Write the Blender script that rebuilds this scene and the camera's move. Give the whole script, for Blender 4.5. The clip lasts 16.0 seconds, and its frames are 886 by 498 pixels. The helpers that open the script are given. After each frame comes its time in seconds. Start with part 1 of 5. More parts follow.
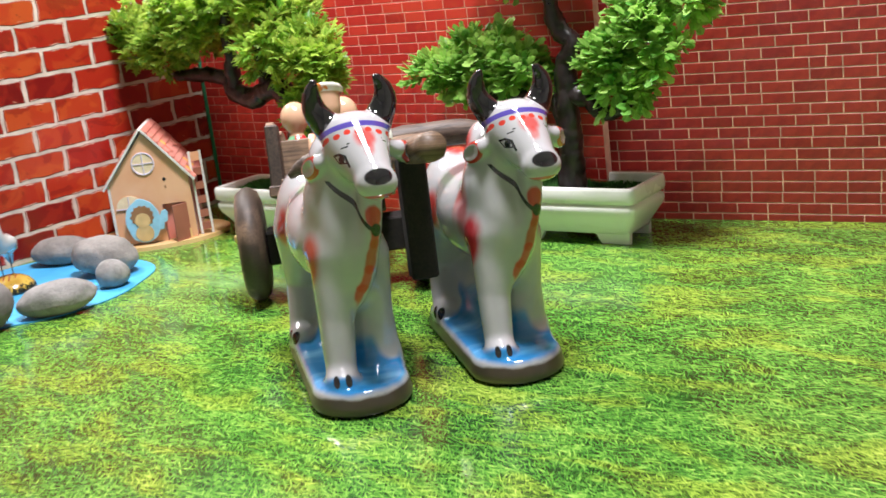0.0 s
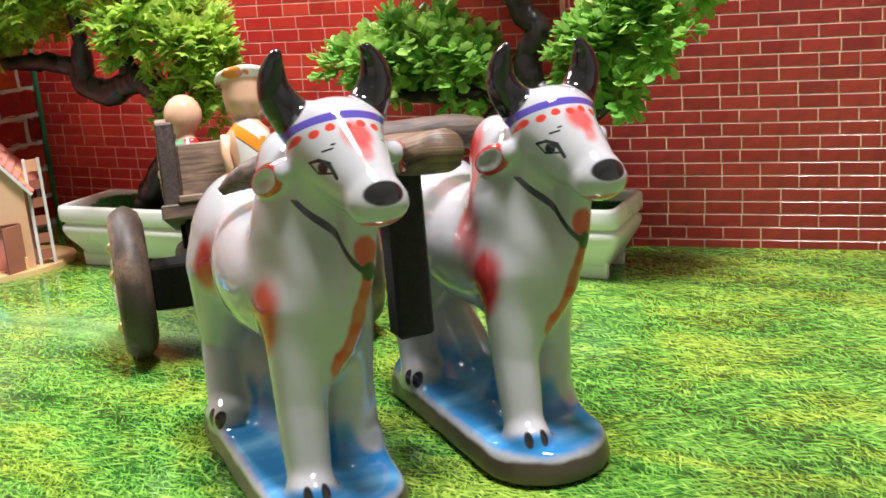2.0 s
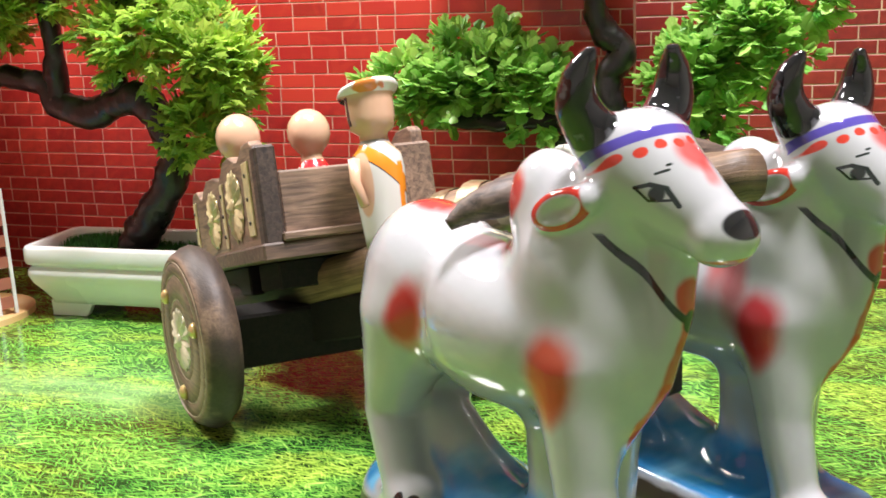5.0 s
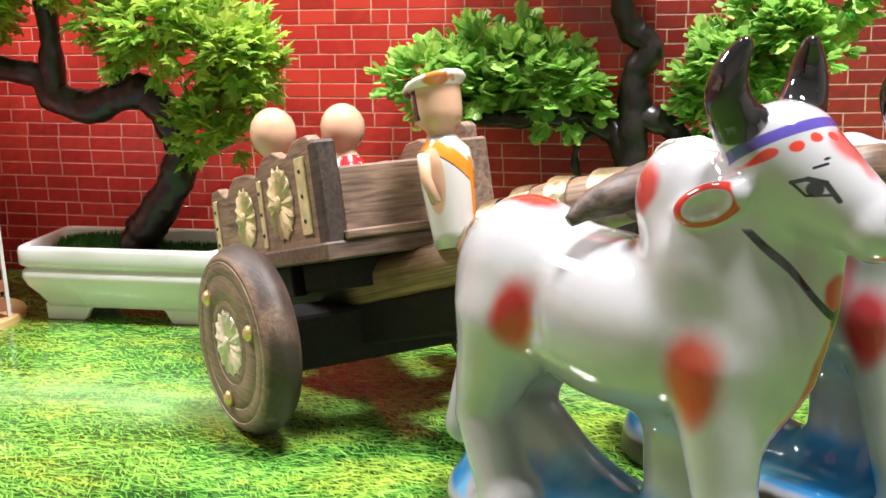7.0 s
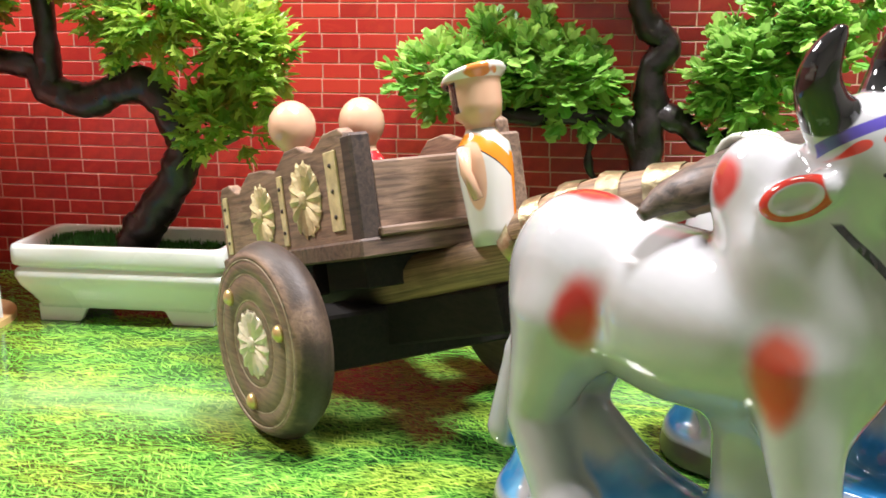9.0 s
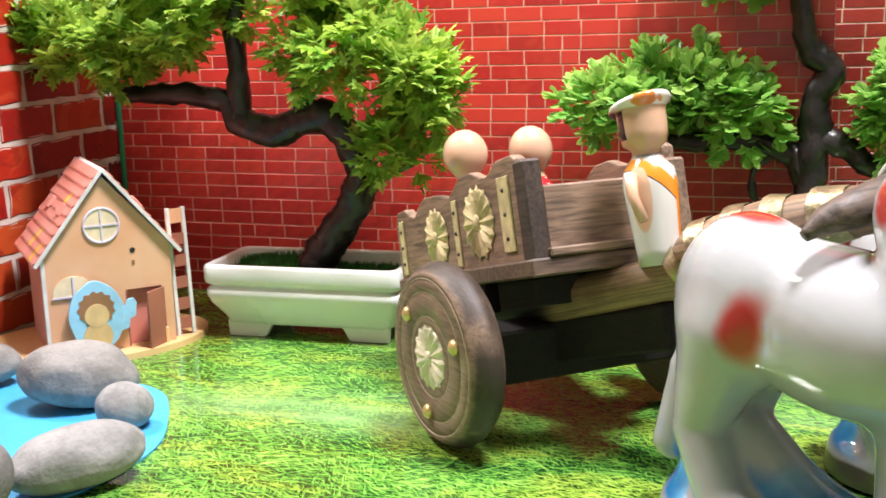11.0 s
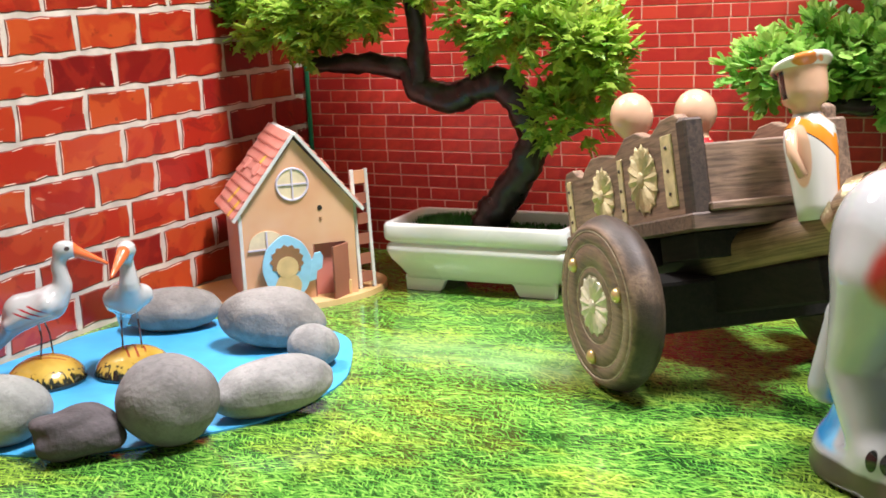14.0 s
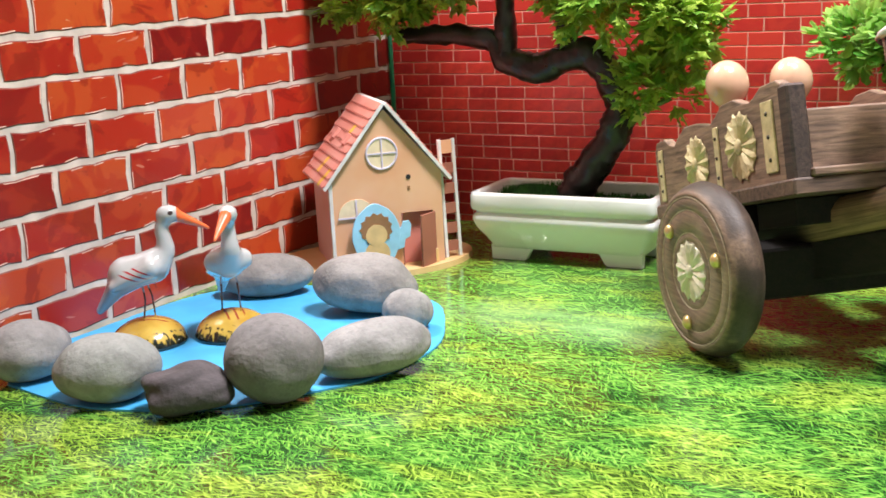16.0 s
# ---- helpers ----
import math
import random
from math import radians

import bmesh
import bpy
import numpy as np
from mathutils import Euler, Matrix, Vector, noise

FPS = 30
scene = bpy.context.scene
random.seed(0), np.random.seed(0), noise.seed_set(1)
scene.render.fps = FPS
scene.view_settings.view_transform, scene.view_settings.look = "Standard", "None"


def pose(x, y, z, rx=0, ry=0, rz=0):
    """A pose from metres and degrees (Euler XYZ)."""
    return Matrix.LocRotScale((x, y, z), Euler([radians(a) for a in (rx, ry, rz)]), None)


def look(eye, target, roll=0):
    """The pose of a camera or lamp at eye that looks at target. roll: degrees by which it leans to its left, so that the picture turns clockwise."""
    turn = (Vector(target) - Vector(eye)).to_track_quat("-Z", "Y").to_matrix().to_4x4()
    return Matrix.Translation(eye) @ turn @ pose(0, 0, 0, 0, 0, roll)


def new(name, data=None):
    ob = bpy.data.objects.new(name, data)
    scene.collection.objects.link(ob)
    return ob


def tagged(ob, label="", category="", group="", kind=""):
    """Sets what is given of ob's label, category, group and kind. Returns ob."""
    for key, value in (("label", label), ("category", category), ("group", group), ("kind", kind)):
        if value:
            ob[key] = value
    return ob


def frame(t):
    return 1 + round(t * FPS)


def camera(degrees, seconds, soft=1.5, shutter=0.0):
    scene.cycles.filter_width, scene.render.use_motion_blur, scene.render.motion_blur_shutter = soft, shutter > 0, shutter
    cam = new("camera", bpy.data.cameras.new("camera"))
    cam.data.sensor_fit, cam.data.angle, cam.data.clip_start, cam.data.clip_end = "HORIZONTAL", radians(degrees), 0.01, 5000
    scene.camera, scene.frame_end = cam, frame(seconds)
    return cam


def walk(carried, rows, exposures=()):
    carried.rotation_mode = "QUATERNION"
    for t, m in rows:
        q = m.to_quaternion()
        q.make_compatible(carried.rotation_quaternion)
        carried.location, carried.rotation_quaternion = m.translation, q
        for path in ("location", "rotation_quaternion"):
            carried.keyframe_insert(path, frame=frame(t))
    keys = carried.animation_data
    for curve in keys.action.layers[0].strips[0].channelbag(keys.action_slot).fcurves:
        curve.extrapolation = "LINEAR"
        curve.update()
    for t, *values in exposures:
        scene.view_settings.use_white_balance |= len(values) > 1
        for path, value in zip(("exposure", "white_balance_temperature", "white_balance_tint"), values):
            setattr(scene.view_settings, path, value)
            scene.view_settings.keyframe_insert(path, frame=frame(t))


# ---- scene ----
# ---------------------------------------------------------------- camera
PATH = [
    (0, (1.1899, -1.1147, 0.3613), (0.6177, -0.4588, 0.1324), -7.00),
    (0.5, (1.1008, -1.0296, 0.3429), (0.5465, -0.3599, 0.1100), -7.10),
    (1, (1.0151, -0.9600, 0.3256), (0.4878, -0.2707, 0.0874), -6.65),
    (1.5, (0.9596, -0.9406, 0.3118), (0.4644, -0.2268, 0.0769), -6.01),
    (2, (0.9070, -0.9716, 0.3182), (0.4618, -0.2244, 0.0867), -4.60),
    (2.5, (0.8358, -0.9906, 0.3139), (0.4383, -0.2152, 0.0889), -3.69),
    (3, (0.8123, -0.9862, 0.3107), (0.4477, -0.1929, 0.0923), -3.05),
    (3.5, (0.7755, -0.9864, 0.3068), (0.4387, -0.1792, 0.0947), -2.64),
    (4, (0.7257, -0.9810, 0.2979), (0.4046, -0.1663, 0.0902), -2.60),
    (4.5, (0.6678, -0.9783, 0.3007), (0.3608, -0.1591, 0.0897), -2.66),
    (5, (0.6219, -0.9717, 0.3026), (0.3318, -0.1459, 0.0930), -2.18),
    (7.5, (0.5008, -0.9827, 0.2980), (0.3017, -0.1311, 0.0856), -0.92),
    (8, (0.4887, -0.9736, 0.2972), (0.3035, -0.1190, 0.0841), -0.63),
    (8.5, (0.4700, -0.9645, 0.2920), (0.2952, -0.1074, 0.0801), -0.43),
    (9, (0.4542, -0.9731, 0.2895), (0.2808, -0.1147, 0.0819), -0.29),
    (9.5, (0.4365, -0.9821, 0.2889), (0.2496, -0.1250, 0.0877), -0.41),
    (10, (0.4226, -0.9958, 0.2920), (0.2032, -0.1450, 0.0971), -0.81),
    (10.2, (0.4280, -0.9990, 0.2943), (0.1945, -0.1514, 0.1020), -0.99),
    (12.3, (0.4876, -1.0391, 0.2909), (0.1240, -0.2362, 0.1088), -2.53),
    (12.5, (0.4903, -1.0401, 0.2892), (0.1209, -0.2403, 0.1055), -2.59),
    (13, (0.4928, -1.0503, 0.2860), (0.1053, -0.2597, 0.0994), -2.78),
    (13.5, (0.4889, -1.0602, 0.2859), (0.0872, -0.2777, 0.0953), -2.81),
    (14, (0.4801, -1.0695, 0.2869), (0.0672, -0.2937, 0.0926), -2.69),
    (14.5, (0.4736, -1.0763, 0.2840), (0.0529, -0.3055, 0.0868), -2.62),
    (15, (0.4696, -1.0829, 0.2825), (0.0407, -0.3178, 0.0811), -2.60),
    (15.5, (0.4621, -1.0896, 0.2793), (0.0248, -0.3300, 0.0749), -2.65),
    (16, (0.4581, -1.0977, 0.2791), (0.0098, -0.3451, 0.0729), -2.93),
]
cam = camera(42.0, 16.0, soft=1.6, shutter=0.4)
walk(cam, [(t, look(eye, target, roll)) for t, eye, target, roll in PATH], exposures=[(0.0, -0.22), (2.0, -0.14), (5.0, 0.08), (9.5, 0.15), (13.0, 0.06), (16.0, -0.02)])

# ---------------------------------------------------------------- light
world = bpy.data.worlds.new("world")
scene.world = world
world.use_nodes = True
world.node_tree.nodes["Background"].inputs[0].default_value = (1.0, 0.95, 0.9, 1)
world.node_tree.nodes["Background"].inputs[1].default_value = 0.02


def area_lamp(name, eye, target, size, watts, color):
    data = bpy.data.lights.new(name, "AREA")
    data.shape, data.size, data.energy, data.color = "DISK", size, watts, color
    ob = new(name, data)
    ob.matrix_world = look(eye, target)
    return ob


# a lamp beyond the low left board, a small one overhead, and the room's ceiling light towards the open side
area_lamp("side_lamp", (-0.56, -0.22, 1.08), (0.30, -0.33, 0.05), 0.28, 18.0, (1.0, 0.95, 0.95))
area_lamp("lamp_over_scene", (0.16, -0.22, 0.92), (0.18, -0.16, 0.0), 0.14, 2.4, (1.0, 0.96, 0.97))
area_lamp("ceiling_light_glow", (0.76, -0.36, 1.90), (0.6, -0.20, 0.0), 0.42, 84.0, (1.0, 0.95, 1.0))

# ---------------------------------------------------------------- small tools


def part(name, bm, material, parent=None, label="", smooth=False):
    """Link a bmesh as one mesh object, under a thing or a part."""
    me = bpy.data.meshes.new(name)
    bm.to_mesh(me)
    bm.free()
    if smooth:
        me.shade_smooth()
    me.materials.append(material)
    ob = new(name, me)
    if parent:
        ob.parent = parent
    if label:
        ob["label"] = label
    return ob


def empty(name, m=None):
    ob = new(name)
    ob.empty_display_size = 0.01
    if m is not None:
        ob.matrix_world = m
    return ob


def add_box(bm, lo, hi, m=None, bevel=0.0, seg=1):
    c = [(a + b) / 2 for a, b in zip(lo, hi)]
    s = [b - a for a, b in zip(lo, hi)]
    made = bmesh.ops.create_cube(bm, size=1.0, matrix=Matrix.Translation(c) @ Matrix.Diagonal((*s, 1)))["verts"]
    if bevel:
        edges = list({e for v in made for e in v.link_edges})
        out = bmesh.ops.bevel(bm, geom=edges, offset=bevel, segments=seg, affect="EDGES", profile=0.5)
        made = list({v for f in out["faces"] for v in f.verts} | {v for v in made if v.is_valid})
    if m is not None:
        bmesh.ops.transform(bm, matrix=m, verts=made)
    return made


def box(lo, hi, bevel=0.0, m=None, seg=1):
    bm = bmesh.new()
    add_box(bm, lo, hi, m, bevel, seg)
    return bm


def add_prism(bm, outline, y0, y1):
    """Extrude an outline in x, z from y0 to y1."""
    a = [bm.verts.new((x, y0, z)) for x, z in outline]
    b = [bm.verts.new((x, y1, z)) for x, z in outline]
    n = len(outline)
    bm.faces.new(a)
    bm.faces.new(list(reversed(b)))
    for i in range(n):
        bm.faces.new((a[i], b[i], b[(i + 1) % n], a[(i + 1) % n]))
    bmesh.ops.recalc_face_normals(bm, faces=bm.faces[:])


def prism(outline, y0, y1, bevel=0.0):
    bm = bmesh.new()
    add_prism(bm, outline, y0, y1)
    if bevel:
        sharp = [e for e in bm.edges if len(e.link_faces) == 2 and e.calc_face_angle(0) > 0.6]
        bmesh.ops.bevel(bm, geom=sharp, offset=bevel, segments=2, affect="EDGES", profile=0.5)
    return bm


def add_tube(bm, points, radii, sides=8, cap=True, wobble=0.0, seed=0):
    """A tapered tube along points."""
    rnd = random.Random(seed)
    points = [Vector(p) for p in points]
    rings, side = [], None
    for i, p in enumerate(points):
        way = (points[min(i + 1, len(points) - 1)] - points[max(i - 1, 0)]).normalized()
        if side is None:
            side = way.orthogonal().normalized()
        side = (side - way * side.dot(way)).normalized()
        up = way.cross(side)
        ring = []
        for k in range(sides):
            a = 2 * math.pi * k / sides
            r = radii[i] * (1 + wobble * (rnd.random() - 0.5))
            ring.append(bm.verts.new(p + (side * math.cos(a) + up * math.sin(a)) * r))
        rings.append(ring)
    for a, b in zip(rings, rings[1:]):
        for k in range(sides):
            bm.faces.new((a[k], a[(k + 1) % sides], b[(k + 1) % sides], b[k]))
    if cap:
        bm.faces.new(list(reversed(rings[0])))
        bm.faces.new(rings[-1])


def smooth_path(points, radii, n=6):
    """Catmull-Rom through the points, n steps to a span."""
    p = [Vector(q) for q in points]
    p = [2 * p[0] - p[1]] + p + [2 * p[-1] - p[-2]]
    out, rad = [], []
    for i in range(1, len(p) - 2):
        for k in range(n):
            t = k / n
            a, b, c, d = p[i - 1 : i + 3]
            out.append(0.5 * (2 * b + (c - a) * t + (2 * a - 5 * b + 4 * c - d) * t * t + (3 * b - a - 3 * c + d) * t**3))
            rad.append(radii[i - 1] * (1 - t) + radii[i] * t)
    out.append(p[-2])
    rad.append(radii[-1])
    return out, rad


def add_lathe(bm, profile, sides=24, m=None):
    """Turn a profile of (radius, height) round z."""
    rings = []
    for r, z in profile:
        if r < 1e-6:
            rings.append([bm.verts.new((0, 0, z))])
        else:
            rings.append([bm.verts.new((r * math.cos(2 * math.pi * k / sides), r * math.sin(2 * math.pi * k / sides), z)) for k in range(sides)])
    made = [v for ring in rings for v in ring]
    for a, b in zip(rings, rings[1:]):
        for k in range(sides):
            quad = [a[k % len(a)], a[(k + 1) % len(a)], b[(k + 1) % len(b)], b[k % len(b)]]
            quad = [v for i, v in enumerate(quad) if v not in quad[:i]]
            if len(quad) > 2:
                bm.faces.new(quad)
    if m is not None:
        bmesh.ops.transform(bm, matrix=m, verts=made)
    return made


def lathe(profile, sides=24, m=None):
    bm = bmesh.new()
    add_lathe(bm, profile, sides, m)
    bmesh.ops.recalc_face_normals(bm, faces=bm.faces[:])
    return bm


def surface(field, lo, hi, step):
    """Mesh the zero level of a distance field, cell by cell."""
    axes = [np.arange(a, b + step, step) for a, b in zip(lo, hi)]
    x, y, z = np.meshgrid(*axes, indexing="ij")
    d = field(np.stack([x, y, z], -1))
    n = [s - 1 for s in d.shape]
    corner = [(i, j, k) for i in (0, 1) for j in (0, 1) for k in (0, 1)]
    vals = np.stack([d[i : i + n[0], j : j + n[1], k : k + n[2]] for i, j, k in corner], -1)
    active = (vals.min(-1) < 0) & (vals.max(-1) >= 0)
    number = -np.ones(n, int)
    number[active] = np.arange(active.sum())
    v = vals[active]
    total, count = np.zeros((len(v), 3)), np.zeros(len(v))
    for a in range(8):
        for b in range(a + 1, 8):
            ca, cb = np.array(corner[a]), np.array(corner[b])
            if abs(ca - cb).sum() == 1:
                cut = (v[:, a] < 0) != (v[:, b] < 0)
                t = v[:, a] / np.where(cut, v[:, a] - v[:, b], 1)
                total += np.where(cut[:, None], ca + t[:, None] * (cb - ca), 0)
                count += cut
    verts = (np.argwhere(active) + total / count[:, None]) * step + np.array(lo)
    faces = []
    for axis in range(3):
        o1, o2 = [q for q in range(3) if q != axis]
        a = np.take(d, range(n[axis]), axis)
        b = np.take(d, range(1, n[axis] + 1), axis)
        cut = (a < 0) != (b < 0)
        for at in np.argwhere(cut):
            if not (0 < at[o1] < n[o1] and 0 < at[o2] < n[o2]):
                continue
            cells = []
            for s1, s2 in ((1, 1), (0, 1), (0, 0), (1, 0)):
                c = at.copy()
                c[o1] -= s1
                c[o2] -= s2
                cells.append(int(number[tuple(c)]))
            if min(cells) >= 0:
                flip = (a[tuple(at)] < 0) == (axis != 1)
                faces.append(cells if flip else cells[::-1])
    return verts, faces


def union(a, b, k):
    h = np.clip(0.5 + 0.5 * (b - a) / k, 0, 1)
    return b * (1 - h) + a * h - k * h * (1 - h)


def ball(p, c, r):
    """Ellipsoid, near enough to a distance."""
    r = np.array(r if np.ndim(r) else (r, r, r), float)
    q = (p - np.array(c)) / r
    m = np.linalg.norm(q, axis=-1)
    return (m - 1) * m / np.maximum(np.linalg.norm(q / r, axis=-1), 1e-6)


def limb(p, a, b, ra, rb):
    """Capsule that tapers from ra to rb."""
    a, b = np.array(a), np.array(b)
    h = np.clip(((p - a) @ (b - a)) / ((b - a) @ (b - a)), 0, 1)
    return np.linalg.norm(p - a - h[..., None] * (b - a), axis=-1) - (ra + (rb - ra) * h)


# ---------------------------------------------------------------- materials


class Shader:
    """A node material under way."""

    def __init__(self, name, rough=0.5, metal=0.0, coat=0.0):
        self.mat = bpy.data.materials.new(name)
        self.mat.use_nodes = True
        self.nodes, self.links = self.mat.node_tree.nodes, self.mat.node_tree.links
        self.bsdf = self.nodes["Principled BSDF"]
        self.bsdf.inputs["Roughness"].default_value = rough
        self.bsdf.inputs["Metallic"].default_value = metal
        self.bsdf.inputs["Coat Weight"].default_value = coat
        self.bsdf.inputs["Coat Roughness"].default_value = 0.06
        self.coord = self.nodes.new("ShaderNodeTexCoord").outputs["Object"]

    def put(self, socket, value):
        if isinstance(value, bpy.types.NodeSocket):
            self.links.new(value, socket)
        elif value is not None:
            socket.default_value = (*value, 1) if isinstance(value, tuple) and len(value) == 3 and socket.type == "RGBA" else value

    def math(self, op, a, b=None, c=None):
        n = self.nodes.new("ShaderNodeMath")
        n.operation = op
        for i, v in enumerate((a, b, c)):
            self.put(n.inputs[i], v)
        return n.outputs[0]

    def vec(self, op, a, b=None):
        n = self.nodes.new("ShaderNodeVectorMath")
        n.operation = op
        self.put(n.inputs[0], a)
        self.put(n.inputs[1], b)
        return n.outputs["Value" if op in ("LENGTH", "DOT_PRODUCT") else "Vector"]

    def noise(self, scale, detail=3.0, coord=None, distort=0.0, rough=0.5):
        n = self.nodes.new("ShaderNodeTexNoise")
        n.inputs["Scale"].default_value, n.inputs["Detail"].default_value = scale, detail
        n.inputs["Distortion"].default_value, n.inputs["Roughness"].default_value = distort, rough
        self.put(n.inputs["Vector"], coord or self.coord)
        return n.outputs[0]

    def stretch(self, scale, rot=(0, 0, 0), coord=None):
        n = self.nodes.new("ShaderNodeMapping")
        n.inputs["Scale"].default_value = scale
        n.inputs["Rotation"].default_value = [radians(a) for a in rot]
        self.put(n.inputs["Vector"], coord or self.coord)
        return n.outputs[0]

    def ramp(self, value, stops):
        n = self.nodes.new("ShaderNodeValToRGB")
        el = n.color_ramp.elements
        while len(el) < len(stops):
            el.new(0.5)
        for e, (at, col) in zip(el, stops):
            e.position, e.color = at, (*col, 1) if len(col) == 3 else col
        self.put(n.inputs[0], value)
        return n.outputs[0]

    def range(self, value, lo, hi, a=0.0, b=1.0):
        n = self.nodes.new("ShaderNodeMapRange")
        n.interpolation_type = "SMOOTHSTEP"
        for i, v in enumerate((value, lo, hi, a, b)):
            self.put(n.inputs[i], v)
        return n.outputs[0]

    def mix(self, fac, a, b, mode="MIX"):
        n = self.nodes.new("ShaderNodeMix")
        n.data_type, n.blend_type = "RGBA", mode
        self.put(n.inputs[0], fac)
        self.put(n.inputs[6], a)
        self.put(n.inputs[7], b)
        return n.outputs[2]

    def xyz(self):
        n = self.nodes.new("ShaderNodeSeparateXYZ")
        self.put(n.inputs[0], self.coord)
        return n.outputs

    def combine(self, value):
        n = self.nodes.new("ShaderNodeCombineXYZ")
        for i in range(3):
            self.put(n.inputs[i], value)
        return n.outputs[0]

    def stroke(self, a, b, r, soft=0.15, coord=None):
        """A painted stroke from a to b."""
        a, b = Vector(a), Vector(b)
        pa = self.vec("SUBTRACT", coord or self.coord, tuple(a))
        h = self.math("MULTIPLY", self.vec("DOT_PRODUCT", pa, tuple(b - a)), 1 / (b - a).length_squared)
        h = self.math("MINIMUM", self.math("MAXIMUM", h, 0.0), 1.0)
        away = self.vec("LENGTH", self.vec("SUBTRACT", pa, self.vec("MULTIPLY", self.combine(h), tuple(b - a))))
        return self.range(away, r * (1 - soft), r * (1 + soft), 1.0, 0.0)

    def spot(self, c, r, soft=0.2, coord=None):
        """A painted spot: 1 within an ellipsoid, 0 outside."""
        q = self.vec("DIVIDE", self.vec("SUBTRACT", coord or self.coord, c), r)
        return self.range(self.vec("LENGTH", q), 1 - soft, 1 + soft, 1.0, 0.0)

    def random(self):
        return self.nodes.new("ShaderNodeObjectInfo").outputs["Random"]

    def island(self):
        return self.nodes.new("ShaderNodeNewGeometry").outputs["Random Per Island"]

    def bump(self, height, strength=0.3, distance=0.001):
        n = self.nodes.new("ShaderNodeBump")
        n.inputs["Strength"].default_value, n.inputs["Distance"].default_value = strength, distance
        self.put(n.inputs["Height"], height)
        self.links.new(n.outputs[0], self.bsdf.inputs["Normal"])

    def done(self, color, rough=None):
        self.put(self.bsdf.inputs["Base Color"], color)
        if rough is not None:
            self.put(self.bsdf.inputs["Roughness"], rough)
        return self.mat


def plain(name, color, rough=0.5, metal=0.0, coat=0.0, grain=60.0, amount=0.12, bump=0.15):
    s = Shader(name, rough, metal, coat)
    n = s.noise(grain, 5)
    dark, light = tuple(c * (1 - amount) for c in color), tuple(min(1, c * (1 + amount)) for c in color)
    s.bump(s.noise(grain * 4, 3), bump, 0.0006)
    return s.done(s.mix(s.range(n, 0.3, 0.7), dark, light), s.range(s.noise(grain * 0.7, 3), 0.2, 0.8, max(0, rough - 0.06), rough + 0.06))


def wood(name, dark, light, along=(3, 34, 34), rough=0.55):
    s = Shader(name, rough)
    grain = s.noise(9, 6, s.stretch(along), 0.6, 0.6)
    wear = s.noise(22, 4)
    col = s.ramp(grain, [(0.3, dark), (0.62, light)])
    col = s.mix(s.range(wear, 0.42, 0.72, 0, 0.32), col, tuple(c * 0.45 for c in dark))
    col = s.mix(s.range(s.noise(47, 3), 0.6, 0.8, 0, 0.15), col, tuple(min(1, c * 1.7) for c in light))
    s.bump(grain, 0.35, 0.0012)
    return s.done(col)


def brick_paint(name, cols, vary, splash, gloss):
    s = Shader(name, gloss, coat=0.25)
    base = s.ramp(s.random(), cols)
    shift = s.vec("ADD", s.coord, s.vec("MULTIPLY", s.combine(s.random()), (7.0, 3.0, 5.0)))
    blot = s.noise(38, 5, shift, 0.8, 0.6)
    col = s.mix(s.range(blot, 0.5, 0.56, 0, vary), base, splash)
    deep = s.noise(30, 4, s.vec("ADD", shift, (3.0, 1.0, 2.0)), 1.0, 0.6)
    col = s.mix(s.range(deep, 0.56, 0.60, 0, vary), col, tuple(c * 0.9 for c in cols[1][1]))
    col = s.mix(s.range(s.noise(90, 4), 0.4, 0.75, 0, 0.35), col, tuple(c * 0.45 for c in cols[0][1]))
    s.bump(s.noise(140, 4), 0.12, 0.0006)
    return s.done(col)


def brick_paint_joined(name, cols, vary, splash, gloss):
    s = Shader(name, gloss, coat=0.25)
    base = s.ramp(s.island(), cols)
    col = s.mix(s.range(s.noise(38, 5, None, 0.8, 0.6), 0.5, 0.62, 0, vary), base, splash)
    s.bump(s.noise(140, 4), 0.12, 0.0006)
    return s.done(col)


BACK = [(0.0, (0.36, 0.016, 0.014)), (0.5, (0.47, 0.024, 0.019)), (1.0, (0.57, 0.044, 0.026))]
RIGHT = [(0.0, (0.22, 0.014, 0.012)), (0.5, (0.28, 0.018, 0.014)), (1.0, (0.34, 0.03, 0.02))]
LEFT = [(0.0, (0.15, 0.007, 0.007)), (0.3, (0.28, 0.012, 0.009)), (0.65, (0.35, 0.022, 0.010)), (1.0, (0.40, 0.048, 0.014))]
back_brick = brick_paint("back_brick_print", BACK, 0.35, (0.56, 0.045, 0.025), 0.42)
back_brick_far = brick_paint_joined("back_brick_print_far", BACK, 0.35, (0.56, 0.045, 0.025), 0.42)
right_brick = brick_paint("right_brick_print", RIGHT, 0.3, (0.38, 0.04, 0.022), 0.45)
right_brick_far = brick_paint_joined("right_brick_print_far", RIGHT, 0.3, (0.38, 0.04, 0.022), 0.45)


